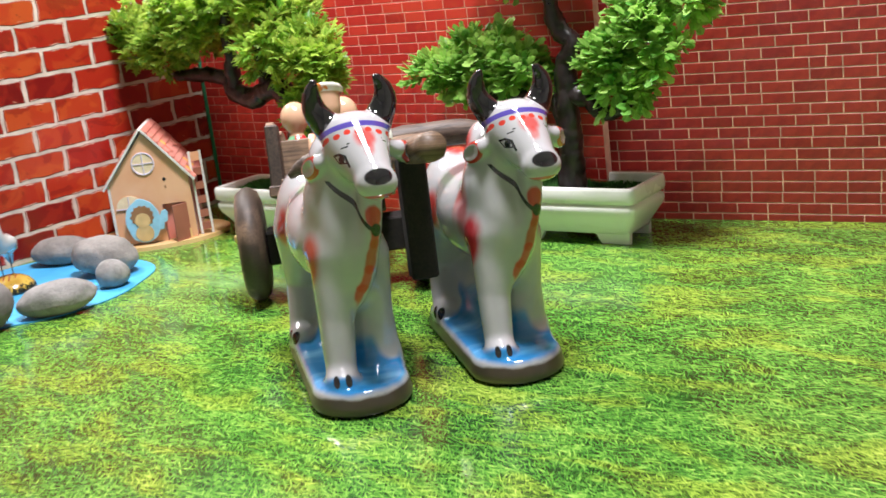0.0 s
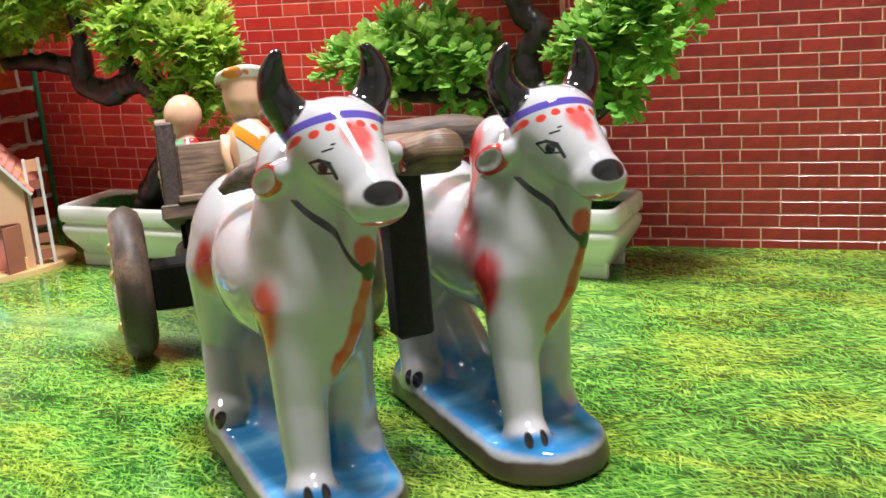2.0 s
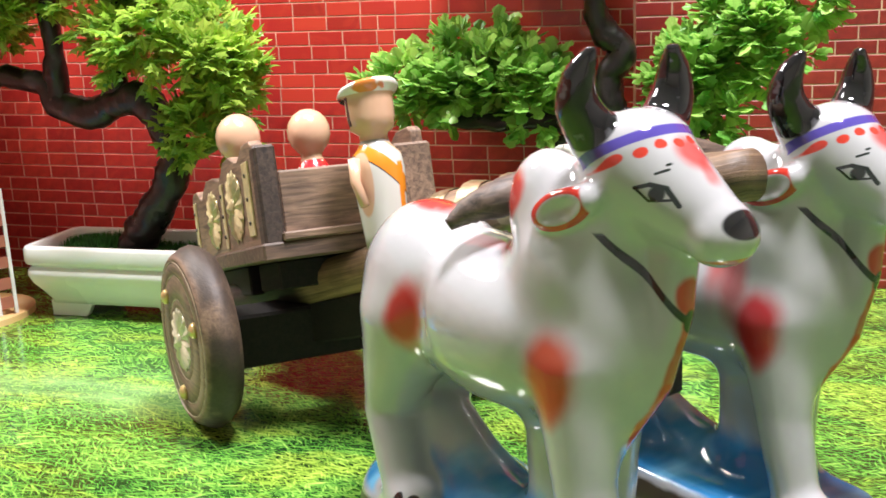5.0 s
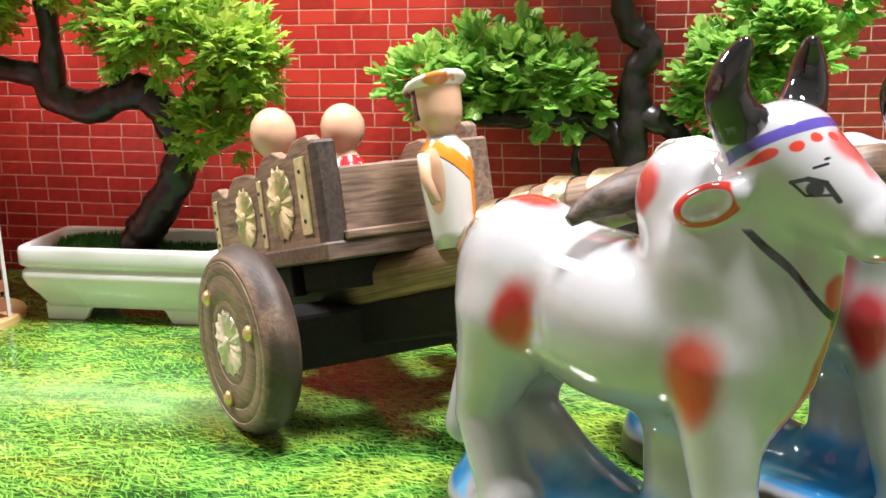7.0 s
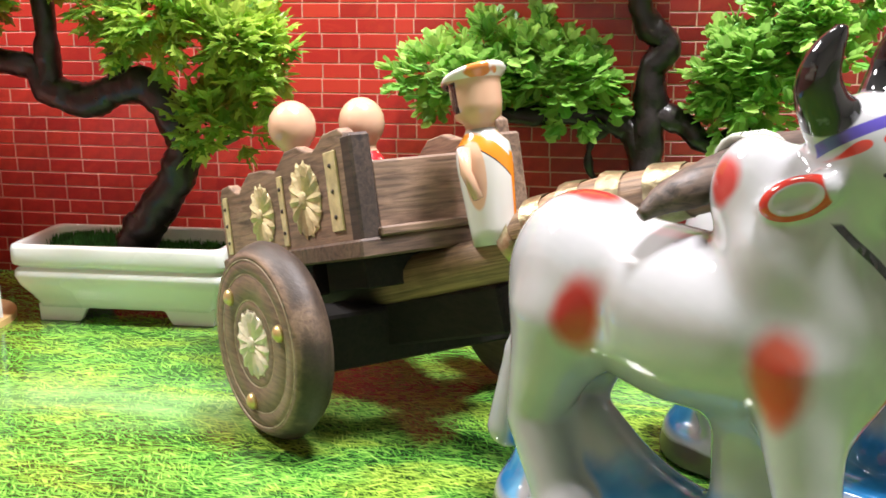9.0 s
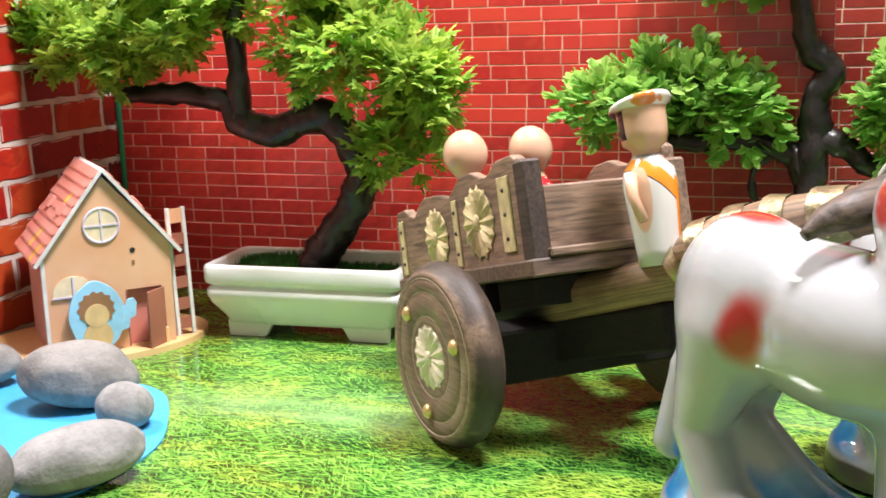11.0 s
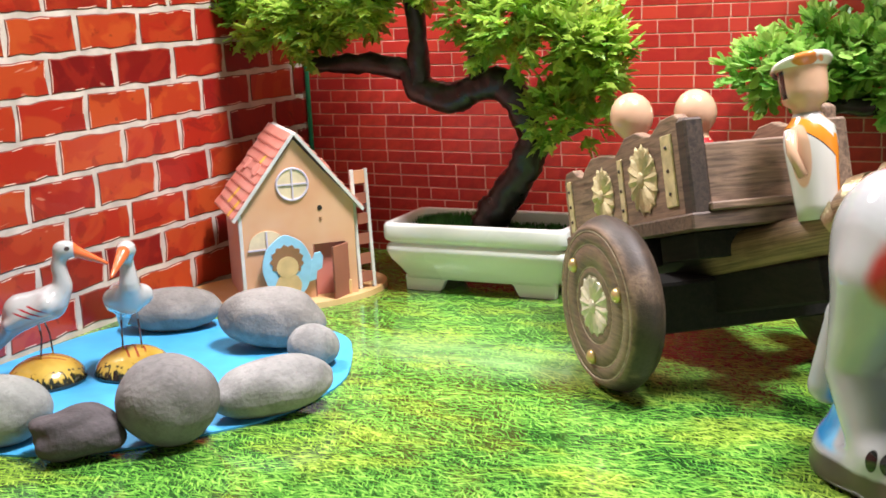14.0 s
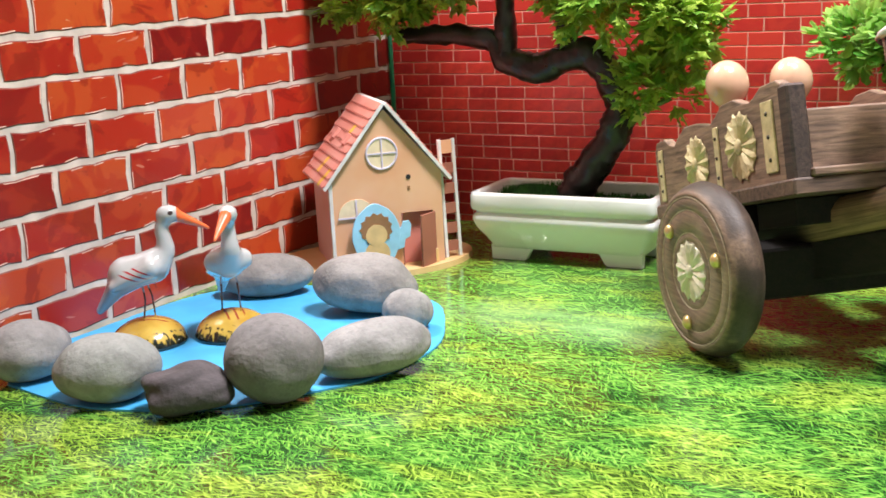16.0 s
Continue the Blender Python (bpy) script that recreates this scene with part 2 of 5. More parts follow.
def left_paint(name, pick):
    """Watercolour bricks: each its own red or orange, broad washes, dark specks and pale strokes."""
    s = Shader(name, 0.28, coat=0.3)
    r = pick(s)
    base = s.ramp(r, LEFT)
    shift = s.vec("ADD", s.coord, s.vec("MULTIPLY", s.combine(r), (7.0, 3.0, 5.0)))
    wash = s.noise(15, 3, shift, 1.6, 0.5)
    col = s.mix(s.range(wash, 0.50, 0.56, 0, 0.75), base, s.ramp(r, [(0.0, (0.25, 0.015, 0.009)), (0.4, (0.38, 0.033, 0.013)), (1.0, (0.46, 0.080, 0.018))]))
    col = s.mix(s.range(s.noise(21, 4, s.vec("ADD", shift, (3.0, 1.0, 2.0)), 1.2, 0.55), 0.57, 0.61, 0, 0.6), col, (0.20, 0.010, 0.008))
    col = s.mix(s.range(s.noise(75, 2, shift), 0.70, 0.73, 0, 0.55), col, (0.12, 0.012, 0.010))
    col = s.mix(s.range(s.noise(26, 2, s.stretch((1, 1, 5), coord=shift), 0.8), 0.72, 0.74, 0, 0.45), col, (0.62, 0.30, 0.20))
    s.bump(s.noise(140, 4), 0.12, 0.0006)
    return s.done(col)


left_brick = left_paint("left_brick_print", Shader.random)
left_brick_far = left_paint("left_brick_print_far", Shader.island)
mortar_back = plain("mortar_pink", (0.62, 0.33, 0.25), 0.75, grain=50, amount=0.25)
mortar_right = plain("mortar_tan", (0.52, 0.33, 0.22), 0.75, grain=50, amount=0.3)
mortar_left = plain("mortar_white", (0.54, 0.47, 0.41), 0.45, grain=40, amount=0.2)
# pale colours of the unseen room, raised to give more fill light
bounce_paint = plain("bounce_paint", (0.80, 0.78, 0.74), 0.8, grain=3, amount=0.05)
bounce_floor = plain("bounce_floor", (0.60, 0.56, 0.50), 0.35, grain=8, amount=0.12)
ceramic_white = plain("planter_plastic", (0.80, 0.82, 0.78), 0.28, coat=0.3, grain=15, amount=0.03, bump=0.03)
brass = plain("brass", (0.78, 0.60, 0.27), 0.36, 0.7, grain=120, amount=0.2, bump=0.3)
brass_pale = plain("pale_brass", (0.60, 0.50, 0.27), 0.40, 0.12, grain=120, amount=0.2, bump=0.4)
brass_wheel = plain("bright_brass", (0.72, 0.67, 0.50), 0.38, 0.12, grain=120, amount=0.15, bump=0.3)
brass_sheet = plain("hammered_brass", (0.38, 0.33, 0.20), 0.36, 0.9, grain=90, amount=0.35, bump=1.0)
pale_line = plain("pale_printed_line", (0.66, 0.42, 0.34), 0.45, grain=60, amount=0.2)
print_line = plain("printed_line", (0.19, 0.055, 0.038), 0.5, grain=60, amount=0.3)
cart_wood = wood("cart_wood", (0.075, 0.048, 0.034), (0.30, 0.195, 0.13))
panel_wood = wood("panel_wood", (0.075, 0.048, 0.034), (0.30, 0.195, 0.13), (34, 3, 34))
lip_wood = wood("lip_wood", (0.045, 0.029, 0.022), (0.18, 0.115, 0.078), (34, 3, 34))
dark_wood = wood("dark_wood", (0.018, 0.013, 0.012), (0.075, 0.05, 0.038))
# near-black wood: the shade below cart and pole is put into its colour
shaded_wood = wood("shaded_wood", (0.004, 0.0035, 0.0035), (0.016, 0.011, 0.009), rough=0.85)
pale_ring = wood("pale_ring", (0.28, 0.20, 0.14), (0.55, 0.44, 0.32))
bark_black = plain("bark_black", (0.018, 0.014, 0.014), 0.32, grain=70, amount=0.5, bump=0.9)
bark_green = plain("twig_green", (0.08, 0.16, 0.03), 0.5, grain=70, amount=0.3)
pond_paper = plain("pond_paper", (0.055, 0.36, 0.66), 0.6, grain=30, amount=0.1, bump=0.08)
green_stick = plain("green_stick", (0.03, 0.36, 0.19), 0.4, grain=20, amount=0.1)
card_edge = plain("card_edge", (0.62, 0.62, 0.60), 0.6, grain=60)
black_paint = plain("black_hole", (0.01, 0.01, 0.01), 0.6)


def grass_print():
    """Printed lawn: long blades that lie mostly one way, dark between them, under a glossy film."""
    s = Shader("grass_print", 0.2)
    cell = s.nodes.new("ShaderNodeTexVoronoi")
    cell.inputs["Scale"].default_value = 34
    s.noise(17, 2)
    s.put(cell.inputs["Vector"], s.mix(0.10, s.coord, s.nodes[-1].outputs["Color"]))
    lean = s.math("MULTIPLY", s.math("SUBTRACT", cell.outputs["Color"], 0.5), 1.1)
    layers = []
    for k, (size, off) in enumerate(((60, 0.05), (74, 0.50), (52, -0.42), (88, 0.98))):
        rot = s.nodes.new("ShaderNodeVectorRotate")
        rot.rotation_type = "Z_AXIS"
        s.put(rot.inputs["Vector"], s.vec("ADD", s.coord, (1.7 * k, 2.3 * k, 0.0)))
        s.put(rot.inputs["Angle"], s.math("ADD", lean, off))
        layers.append(s.noise(size, 2, s.stretch((1.0, 6.5, 1), (0, 0, 0), rot.outputs[0]), 0.25, 0.55))
    top = s.math("MAXIMUM", layers[0], layers[1])
    blades = s.math("MAXIMUM", top, s.math("MAXIMUM", layers[2], layers[3]))
    streak = s.stretch((1.0, 2.2, 1.0), (0, 0, 8))
    patch = s.noise(11, 4, streak, 0.6)
    val = s.math("ADD", blades, s.math("MULTIPLY", s.math("SUBTRACT", patch, 0.5), 0.22))
    col = s.ramp(val, [(0.495, (0.011, 0.046, 0.009)), (0.565, (0.046, 0.165, 0.025)), (0.64, (0.140, 0.345, 0.047)), (0.77, (0.37, 0.58, 0.12))])
    yellow = s.ramp(val, [(0.495, (0.034, 0.066, 0.009)), (0.565, (0.145, 0.225, 0.025)), (0.64, (0.32, 0.43, 0.047)), (0.77, (0.55, 0.62, 0.12))])
    col = s.mix(s.range(s.noise(9.0, 4, s.stretch((1.0, 2.6, 1.0), (0, 0, -6)), 0.6), 0.47, 0.62, 0, 0.60), col, yellow)
    # a scuffed patch of the film beside the cart, its hazy sheen painted into the colour
    scuff_sheen = s.math("MULTIPLY", s.spot((0.085, -0.272, 0.0), (0.125, 0.034, 1.0), 0.9), s.range(s.noise(16, 3, s.stretch((0.5, 2.5, 1.0))), 0.30, 0.65, 0.25, 1.0))
    col = s.mix(s.math("MULTIPLY", scuff_sheen, 0.45), col, (0.34, 0.58, 0.21))
    s.bump(s.noise(9, 2), 0.03, 0.002)
    s.bsdf.inputs["Specular IOR Level"].default_value = 0.8
    return s.done(col, s.range(s.noise(2.3, 2), 0.3, 0.7, 0.09, 0.15))


grass = grass_print()


def leaf_paint(name, dark, light):
    s = Shader(name, 0.38)
    col = s.ramp(s.island(), [(0.0, dark), (0.55, tuple((a + b) / 2 for a, b in zip(dark, light))), (1.0, light)])
    col = s.mix(s.range(s.noise(18, 3), 0.35, 0.7, 0, 0.4), col, tuple(c * 0.6 for c in dark))
    s.done(col)
    glow = s.nodes.new("ShaderNodeBsdfTranslucent")
    s.put(glow.inputs["Color"], s.mix(0.5, col, light))
    both = s.nodes.new("ShaderNodeMixShader")
    both.inputs[0].default_value = 0.38
    s.links.new(s.bsdf.outputs[0], both.inputs[1])
    s.links.new(glow.outputs[0], both.inputs[2])
    s.links.new(both.outputs[0], s.nodes["Material Output"].inputs["Surface"])
    return s.mat


leaf_bright = leaf_paint("leaf_bright", (0.08, 0.29, 0.03), (0.72, 0.92, 0.17))
leaf_round = leaf_paint("leaf_round", (0.08, 0.33, 0.04), (0.60, 0.90, 0.22))


def stone_paint(name, color):
    s = Shader(name, 0.85)
    col = s.mix(s.range(s.noise(45, 7, None, 0.4, 0.62), 0.32, 0.68), tuple(c * 0.76 for c in color), tuple(c * 1.16 for c in color))
    col = s.mix(s.range(s.noise(300, 3), 0.56, 0.70, 0, 0.38), col, tuple(c * 0.55 for c in color))
    col = s.mix(s.range(s.noise(20, 5, None, 1.5), 0.66, 0.7, 0, 0.35), col, tuple(min(1, c * 1.5) for c in color))
    s.bump(s.math("ADD", s.noise(240, 6), s.math("MULTIPLY", s.noise(60, 4), 1.6)), 0.6, 0.0011)
    return s.done(col)


stone_grey = stone_paint("stone_grey", (0.25, 0.245, 0.235))
stone_warm = stone_paint("stone_warm", (0.24, 0.225, 0.21))
stone_pale = stone_paint("stone_pale", (0.25, 0.26, 0.24))
stone_mid = stone_paint("stone_mid", (0.165, 0.155, 0.15))
stone_dark = stone_paint("stone_dark", (0.065, 0.055, 0.058))
# ---------------------------------------------------------------- the set: mat, papered boards, room


def board_wall(name, origin, way, length, height, brick, course, joint, paint, far_paint, mortar, label, phase=0.0, base=0.0, near=(0.0, 1.0), thick=0.012, out=0.00035):
    """A board papered with bricks: origin is its left foot, way runs along it, its face looks to the right of way."""
    way = Vector(way).normalized()
    normal = way.cross(Vector((0, 0, 1)))
    m = Matrix.Translation(origin) @ Matrix((way, -normal, (0, 0, 1))).transposed().to_4x4()
    wall = part(name, box((0, 0, 0), (length, thick, height)), mortar)
    wall.matrix_world = m
    tagged(wall, label, "wall", kind="structure")
    bricks.append((wall, length, height, brick, course, joint, paint, far_paint, phase, base, near, out))
    return wall


bricks = []
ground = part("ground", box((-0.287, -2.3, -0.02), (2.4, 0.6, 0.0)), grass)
tagged(ground, "glossy printed grass mat with yellow and green blades", "ground", kind="structure")
wall_back = board_wall("wall_back", (-0.287, 0.055, 0), (1, 0, 0), 0.733, 0.72, 0.0353, 0.0136, 0.0013, back_brick, back_brick_far, mortar_back,
                       "red brick wallpaper board with thin pale joints", phase=0.0203, base=-0.0062, near=(0.0, 0.733))
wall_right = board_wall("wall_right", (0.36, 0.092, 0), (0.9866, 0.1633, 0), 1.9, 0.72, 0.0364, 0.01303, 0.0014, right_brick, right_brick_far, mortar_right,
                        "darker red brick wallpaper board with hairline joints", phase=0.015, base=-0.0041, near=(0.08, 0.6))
wall_left = board_wall("wall_left", (-0.287, -1.9, 0), (0, 1, 0), 1.955, 0.42, 0.0805, 0.0353, 0.0050, left_brick, left_brick_far, mortar_left,
                       "orange-red brick wallpaper with thick white joints", phase=0.0445, base=0.003 - 0.0353 * 2, near=(1.0, 1.955), out=0.0009)

# unseen room shell added round the set; its pale faces bounce fill light
for name, lo, hi in (("wall_room_back", (-2.6, 2.2, -0.02), (3.6, 2.3, 2.3)), ("wall_room_front", (-2.6, -3.3, -0.02), (3.6, -3.2, 2.3)),
                     ("wall_room_west", (-2.7, -3.2, -0.02), (-2.6, 2.2, 2.3)), ("wall_room_east", (3.5, -3.2, -0.02), (3.6, 2.2, 2.3))):
    tagged(part(name, box(lo, hi), bounce_paint), "unseen pale room wall added to bounce light", "wall", kind="structure")
tagged(part("ceiling", box((-2.7, -3.3, 2.3), (3.6, 2.3, 2.4)), bounce_paint), "unseen pale ceiling added to bounce light", "ceiling", kind="structure")
tagged(part("floor", box((-2.7, -3.3, -0.12), (3.6, 2.3, -0.02)), bounce_floor), "unseen pale floor under the grass mat, added to bounce light", "floor", kind="structure")

bm = bmesh.new()
add_tube(bm, [(-0.281, 0.047, 0.0), (-0.281, 0.047, 0.7)], [0.0028, 0.0028], 10)
tagged(part("corner_stick", bm, green_stick, smooth=True), "slim green plastic stick standing in the corner", "stick")

# ---------------------------------------------------------------- ox figurines


EARS = (((0.060, -0.0080, 0.1980), -1), ((0.052, 0.0690, 0.1990), 1))


def ear_axes(s):
    """Along, out of and across an ear that is laid back on the neck."""
    a, e = 0.40 * s, 0.41
    ca, sa, ce, se = math.cos(a), math.sin(a), math.cos(e), math.sin(e)
    return (ca * ce, -sa * ce, se), (sa, ca, 0.0), (-ca * se, sa * se, ce)


def ox_field(p):
    slim = p * np.array((1, 1.10, 1))
    d = limb(slim, (-0.062, -0.004, 0.136), (0.030, 0.005, 0.131), 0.040, 0.039)
    d = union(d, ball(p, (-0.066, -0.003, 0.136), (0.043, 0.037, 0.047)), 0.010)
    # chest, hump, neck
    d = union(d, ball(p, (0.054, 0.011, 0.133), (0.037, 0.0275, 0.052)), 0.012)
    d = union(d, ball(p, (0.030, 0.008, 0.192), (0.0245, 0.0185, 0.0285)), 0.008)
    d = union(d, limb(p, (0.046, 0.010, 0.168), (0.064, 0.026, 0.203), 0.029, 0.023), 0.012)
    # dewlap, a thin keel from the throat to the brisket
    keel = ((0.090, 0.033, 0.175), (0.0920, 0.031, 0.150), (0.0880, 0.024, 0.118), (0.073, 0.011, 0.089))
    fold = [limb(p, a, b, ra, rb) for (a, b), (ra, rb) in zip(zip(keel, keel[1:]), ((0.0100, 0.0080), (0.0080, 0.0068), (0.0068, 0.0052)))]
    d = union(d, np.minimum.reduce(fold), 0.014)
    # head
    head = limb(p, (0.073, 0.029, 0.212), (0.110, 0.036, 0.192), 0.0270, 0.0155)
    head = union(head, ball(p, (0.067, 0.029, 0.225), (0.015, 0.026, 0.013)), 0.010)
    head = union(head, ball(p, (0.116, 0.037, 0.188), (0.0125, 0.0165, 0.0120)), 0.006)
    d = union(d, head, 0.006)
    # ears
    for c, s in EARS:
        q = (p - np.array(c)) @ np.array(ear_axes(s)).T
        ear = ball(q, (0, 0, 0), (0.0172, 0.0078, 0.0094))
        ear = union(ear, limb(q, (0.012, -0.004 * s, 0.0), (0.018, -0.008 * s, 0.002), 0.0075, 0.006), 0.004)
        cup = ball(q, (0.002, 0.0090 * s, 0.0), (0.0146, 0.0060, 0.0070))
        d = union(d, np.maximum(ear, -cup), 0.0025)
    # horns
    for chain in (((0.062, 0.010, 0.228), (0.061, 0.0005, 0.243), (0.064, -0.001, 0.256), (0.0688, 0.0015, 0.2665)),
                  ((0.060, 0.049, 0.228), (0.058, 0.0575, 0.243), (0.059, 0.0575, 0.255), (0.0632, 0.0530, 0.2645))):
        pts, rad = smooth_path(chain, [0.0126, 0.0102, 0.0075, 0.0038], 3)
        horn = [limb(p, a, b, ra, rb) for a, b, ra, rb in zip(pts, pts[1:], rad, rad[1:])]
        d = union(d, np.minimum.reduce(horn), 0.004)
    # full belly, and the crease before the thigh
    d = union(d, ball(p, (-0.002, 0.002, 0.127), (0.056, 0.0375, 0.0385)), 0.012)
    for side in (-1, 1):
        crease = limb(p, (-0.031, 0.041 * side, 0.166), (-0.026, 0.040 * side, 0.126), 0.0045, 0.0035)
        d = -union(-d, crease, 0.012)
    # plinth: an egg that narrows towards the front, with a rolled rim
    along = np.clip((p[..., 0] + 0.068) / 0.150, 0, 1)
    q = np.stack([p[..., 0] + 0.068 - 0.150 * along, p[..., 1] - 0.004 * along], -1)
    flat = np.linalg.norm(q, axis=-1) - (0.0500 - 0.0070 * along)
    edge = np.stack([flat + 0.0055 + 0.22 * np.maximum(p[..., 2] - 0.008, 0), np.abs(p[..., 2] - 0.0115) - 0.0115 + 0.0055], -1)
    ground_water = np.minimum(edge.max(-1), 0) + np.linalg.norm(np.maximum(edge, 0), axis=-1) - 0.0055
    # the swell that ties the legs together and leaves an arch below the belly
    ground_water = union(ground_water, limb(p, (-0.080, 0.0, 0.020), (0.040, 0.012, 0.016), 0.026, 0.020), 0.016)
    ground_water = union(ground_water, ball(p, (-0.082, -0.004, 0.030), (0.022, 0.024, 0.050)), 0.016)
    ground_water = union(ground_water, ball(p, (0.046, 0.018, 0.030), (0.022, 0.020, 0.058)), 0.016)
    ground_water = union(ground_water, limb(p, (0.031, 0.017, 0.022), (0.029, 0.013, 0.104), 0.021, 0.019), 0.012)
    ground_water = union(ground_water, limb(p, (-0.064, 0.0, 0.052), (-0.022, 0.005, 0.016), 0.019, 0.021), 0.012)
    d = union(d, ground_water, 0.014)
    # legs: thigh or shoulder, knee, fetlock
    for a, b, c, ra, rb, rc in (((-0.064, -0.019, 0.118), (-0.077, -0.029, 0.066), (-0.047, -0.035, 0.020), 0.029, 0.0145, 0.0125),
                                ((-0.070, 0.015, 0.116), (-0.084, 0.012, 0.064), (-0.080, 0.012, 0.018), 0.026, 0.0135, 0.0128),
                                ((0.062, 0.000, 0.120), (0.075, -0.008, 0.070), (0.091, -0.011, 0.018), 0.0230, 0.0150, 0.0122),
                                ((0.052, 0.024, 0.116), (0.048, 0.028, 0.066), (0.038, 0.031, 0.018), 0.0215, 0.0140, 0.0128)):
        d = union(d, np.minimum(limb(p, a, b, ra, rb), limb(p, b, c, rb, rc)), 0.010)
        d = union(d, ball(p, (c[0] + 0.006, c[1], 0.027), (0.0150, 0.0130, 0.010)), 0.006)
    # tail
    d = union(d, limb(p, (-0.106, -0.002, 0.155), (-0.116, -0.004, 0.085), 0.0055, 0.007), 0.006)
    d = union(d, limb(p, (-0.116, -0.004, 0.085), (-0.120, -0.008, 0.040), 0.0085, 0.0125), 0.004)
    return np.maximum(d, 0.0012 - p[..., 2])


def ox_paint(name, striped):
    s = Shader(name, 0.1, coat=0.6)
    x, y, z = s.xyz()
    soft = s.vec("ADD", s.coord, s.vec("MULTIPLY", s.vec("SUBTRACT", s.nodes_noise(60), (0.5, 0.5, 0.5)), (0.006, 0.006, 0.006)))
    col = s.mix(s.range(s.noise(28, 3), 0.35, 0.7), (0.395, 0.400, 0.41), (0.445, 0.445, 0.46))
    red, rust, crimson = (0.48, 0.025, 0.018), (0.40, 0.055, 0.022), (0.36, 0.012, 0.018)
    spots = [
        ((-0.038, -0.040, 0.130), (0.0112, 0.02, 0.0180), red, 0.95, 0.45),
        ((-0.030, -0.038, 0.142), (0.0060, 0.02, 0.0080), red, 0.4, 0.7),
        ((0.0655, -0.021, 0.123), (0.0130, 0.018, 0.0205), crimson if striped else rust, 0.95, 0.4),
        ((0.066, -0.020, 0.113), (0.0080, 0.014, 0.0140), red, 0.6, 0.5),
        ((0.0215, -0.009, 0.2005), (0.0085, 0.010, 0.0125), red, 0.92, 0.35),
        ((-0.062, -0.003, 0.184), (0.030, 0.014, 0.006), red, 0.95, 0.3),
        ((0.100, 0.035, 0.224), (0.011, 0.009, 0.008), red, 0.85, 0.4),
        ((0.106, 0.036, 0.214), (0.006, 0.004, 0.007), red, 0.6, 0.5),
        ((0.102, 0.0325, 0.1600), (0.013, 0.0070, 0.0085), red, 0.95, 0.2),
    ]
    if striped:
        spots += [((0.040, -0.022, 0.172), (0.007, 0.020, 0.034), red, 0.75, 0.6), ((0.030, -0.012, 0.204), (0.008, 0.012, 0.016), red, 0.85, 0.5),
                  ((0.050, -0.020, 0.146), (0.006, 0.020, 0.022), crimson, 0.7, 0.6)]
    for c, r, paint, amount, blur in spots:
        col = s.mix(s.math("MULTIPLY", s.spot(c, r, blur, soft), amount), col, paint)
    # ribbon that runs down the keel
    line = ((0.0995, 0.0330, 0.150), (0.0985, 0.0310, 0.136), (0.0945, 0.0245, 0.114), (0.0865, 0.0170, 0.098), (0.0760, 0.0080, 0.084))
    for k, (a, b) in enumerate(zip(line, line[1:])):
        col = s.mix(s.math("MULTIPLY", s.stroke(a, b, 0.0046, 0.3, soft), 0.92), col, rust if k == 1 else red)
    # ear rims, open towards the head
    for c, side in EARS:
        q = s.vec("SUBTRACT", s.coord, c)
        along, out, across = (s.vec("DOT_PRODUCT", q, v) for v in ear_axes(side))
        ex, ez = s.math("DIVIDE", s.math("SUBTRACT", along, 0.001), 0.0165), s.math("DIVIDE", across, 0.0089)
        er = s.math("SQRT", s.math("ADD", s.math("MULTIPLY", ex, ex), s.math("MULTIPLY", ez, ez)))
        ring = s.math("MULTIPLY", s.range(er, 0.70, 0.76), s.range(er, 1.04, 1.00))
        ring = s.math("MULTIPLY", ring, s.range(s.math("MULTIPLY", out, float(side)), 0.0008, 0.0016))
        ring = s.math("MULTIPLY", ring, s.range(along, 0.0145, 0.0130))
        col = s.mix(ring, col, (0.46, 0.03, 0.02))
    lip = s.math("MULTIPLY", s.spot((0.124, 0.038, 0.1795), (0.012, 0.0155, 0.0016), 0.3), 0.9)
    col = s.mix(lip, col, (0.55, 0.07, 0.02))
    # brow band and its drops
    tilt = s.math("SUBTRACT", z, s.math("MULTIPLY", x, 0.6))
    brow = s.math("MULTIPLY", s.range(x, 0.060, 0.062), s.range(z, 0.212, 0.214))
    band = s.math("MULTIPLY", s.range(s.math("ABSOLUTE", s.math("SUBTRACT", tilt, 0.1800)), 0.0026, 0.0034, 1.0, 0.0), brow)
    col = s.mix(band, col, (0.075, 0.055, 0.30))
    step = s.math("MULTIPLY", s.math("SUBTRACT", s.math("FRACT", s.math("MULTIPLY", y, 118.0)), 0.5), 0.0085)
    drop = s.math("SUBTRACT", tilt, s.math("ADD", 0.1718, s.math("MULTIPLY", s.math("SINE", s.math("MULTIPLY", y, 371.0)), 0.0008)))
    beads = s.range(s.math("SQRT", s.math("ADD", s.math("MULTIPLY", step, step), s.math("MULTIPLY", drop, drop))), 0.0024, 0.0031, 1.0, 0.0)
    col = s.mix(s.math("MULTIPLY", beads, brow), col, (0.55, 0.045, 0.03))
    # halter cord and its knot
    top, knot = Vector((0.0757, 0.0, 0.187)), Vector((0.0995, 0.0325, 0.1475))
    flat = (knot - top).cross(Vector((0.6, -0.8, -0.1))).normalized()
    cord = s.math("ABSOLUTE", s.vec("DOT_PRODUCT", s.vec("SUBTRACT", s.coord, tuple(top)), tuple(flat)))
    line = s.math("MULTIPLY", s.range(cord, 0.0013, 0.0020, 1.0, 0.0), s.math("MULTIPLY", s.range(z, 0.189, 0.187), s.range(x, 0.070, 0.072)))
    line = s.math("MULTIPLY", line, s.range(y, 0.0370, 0.0345))
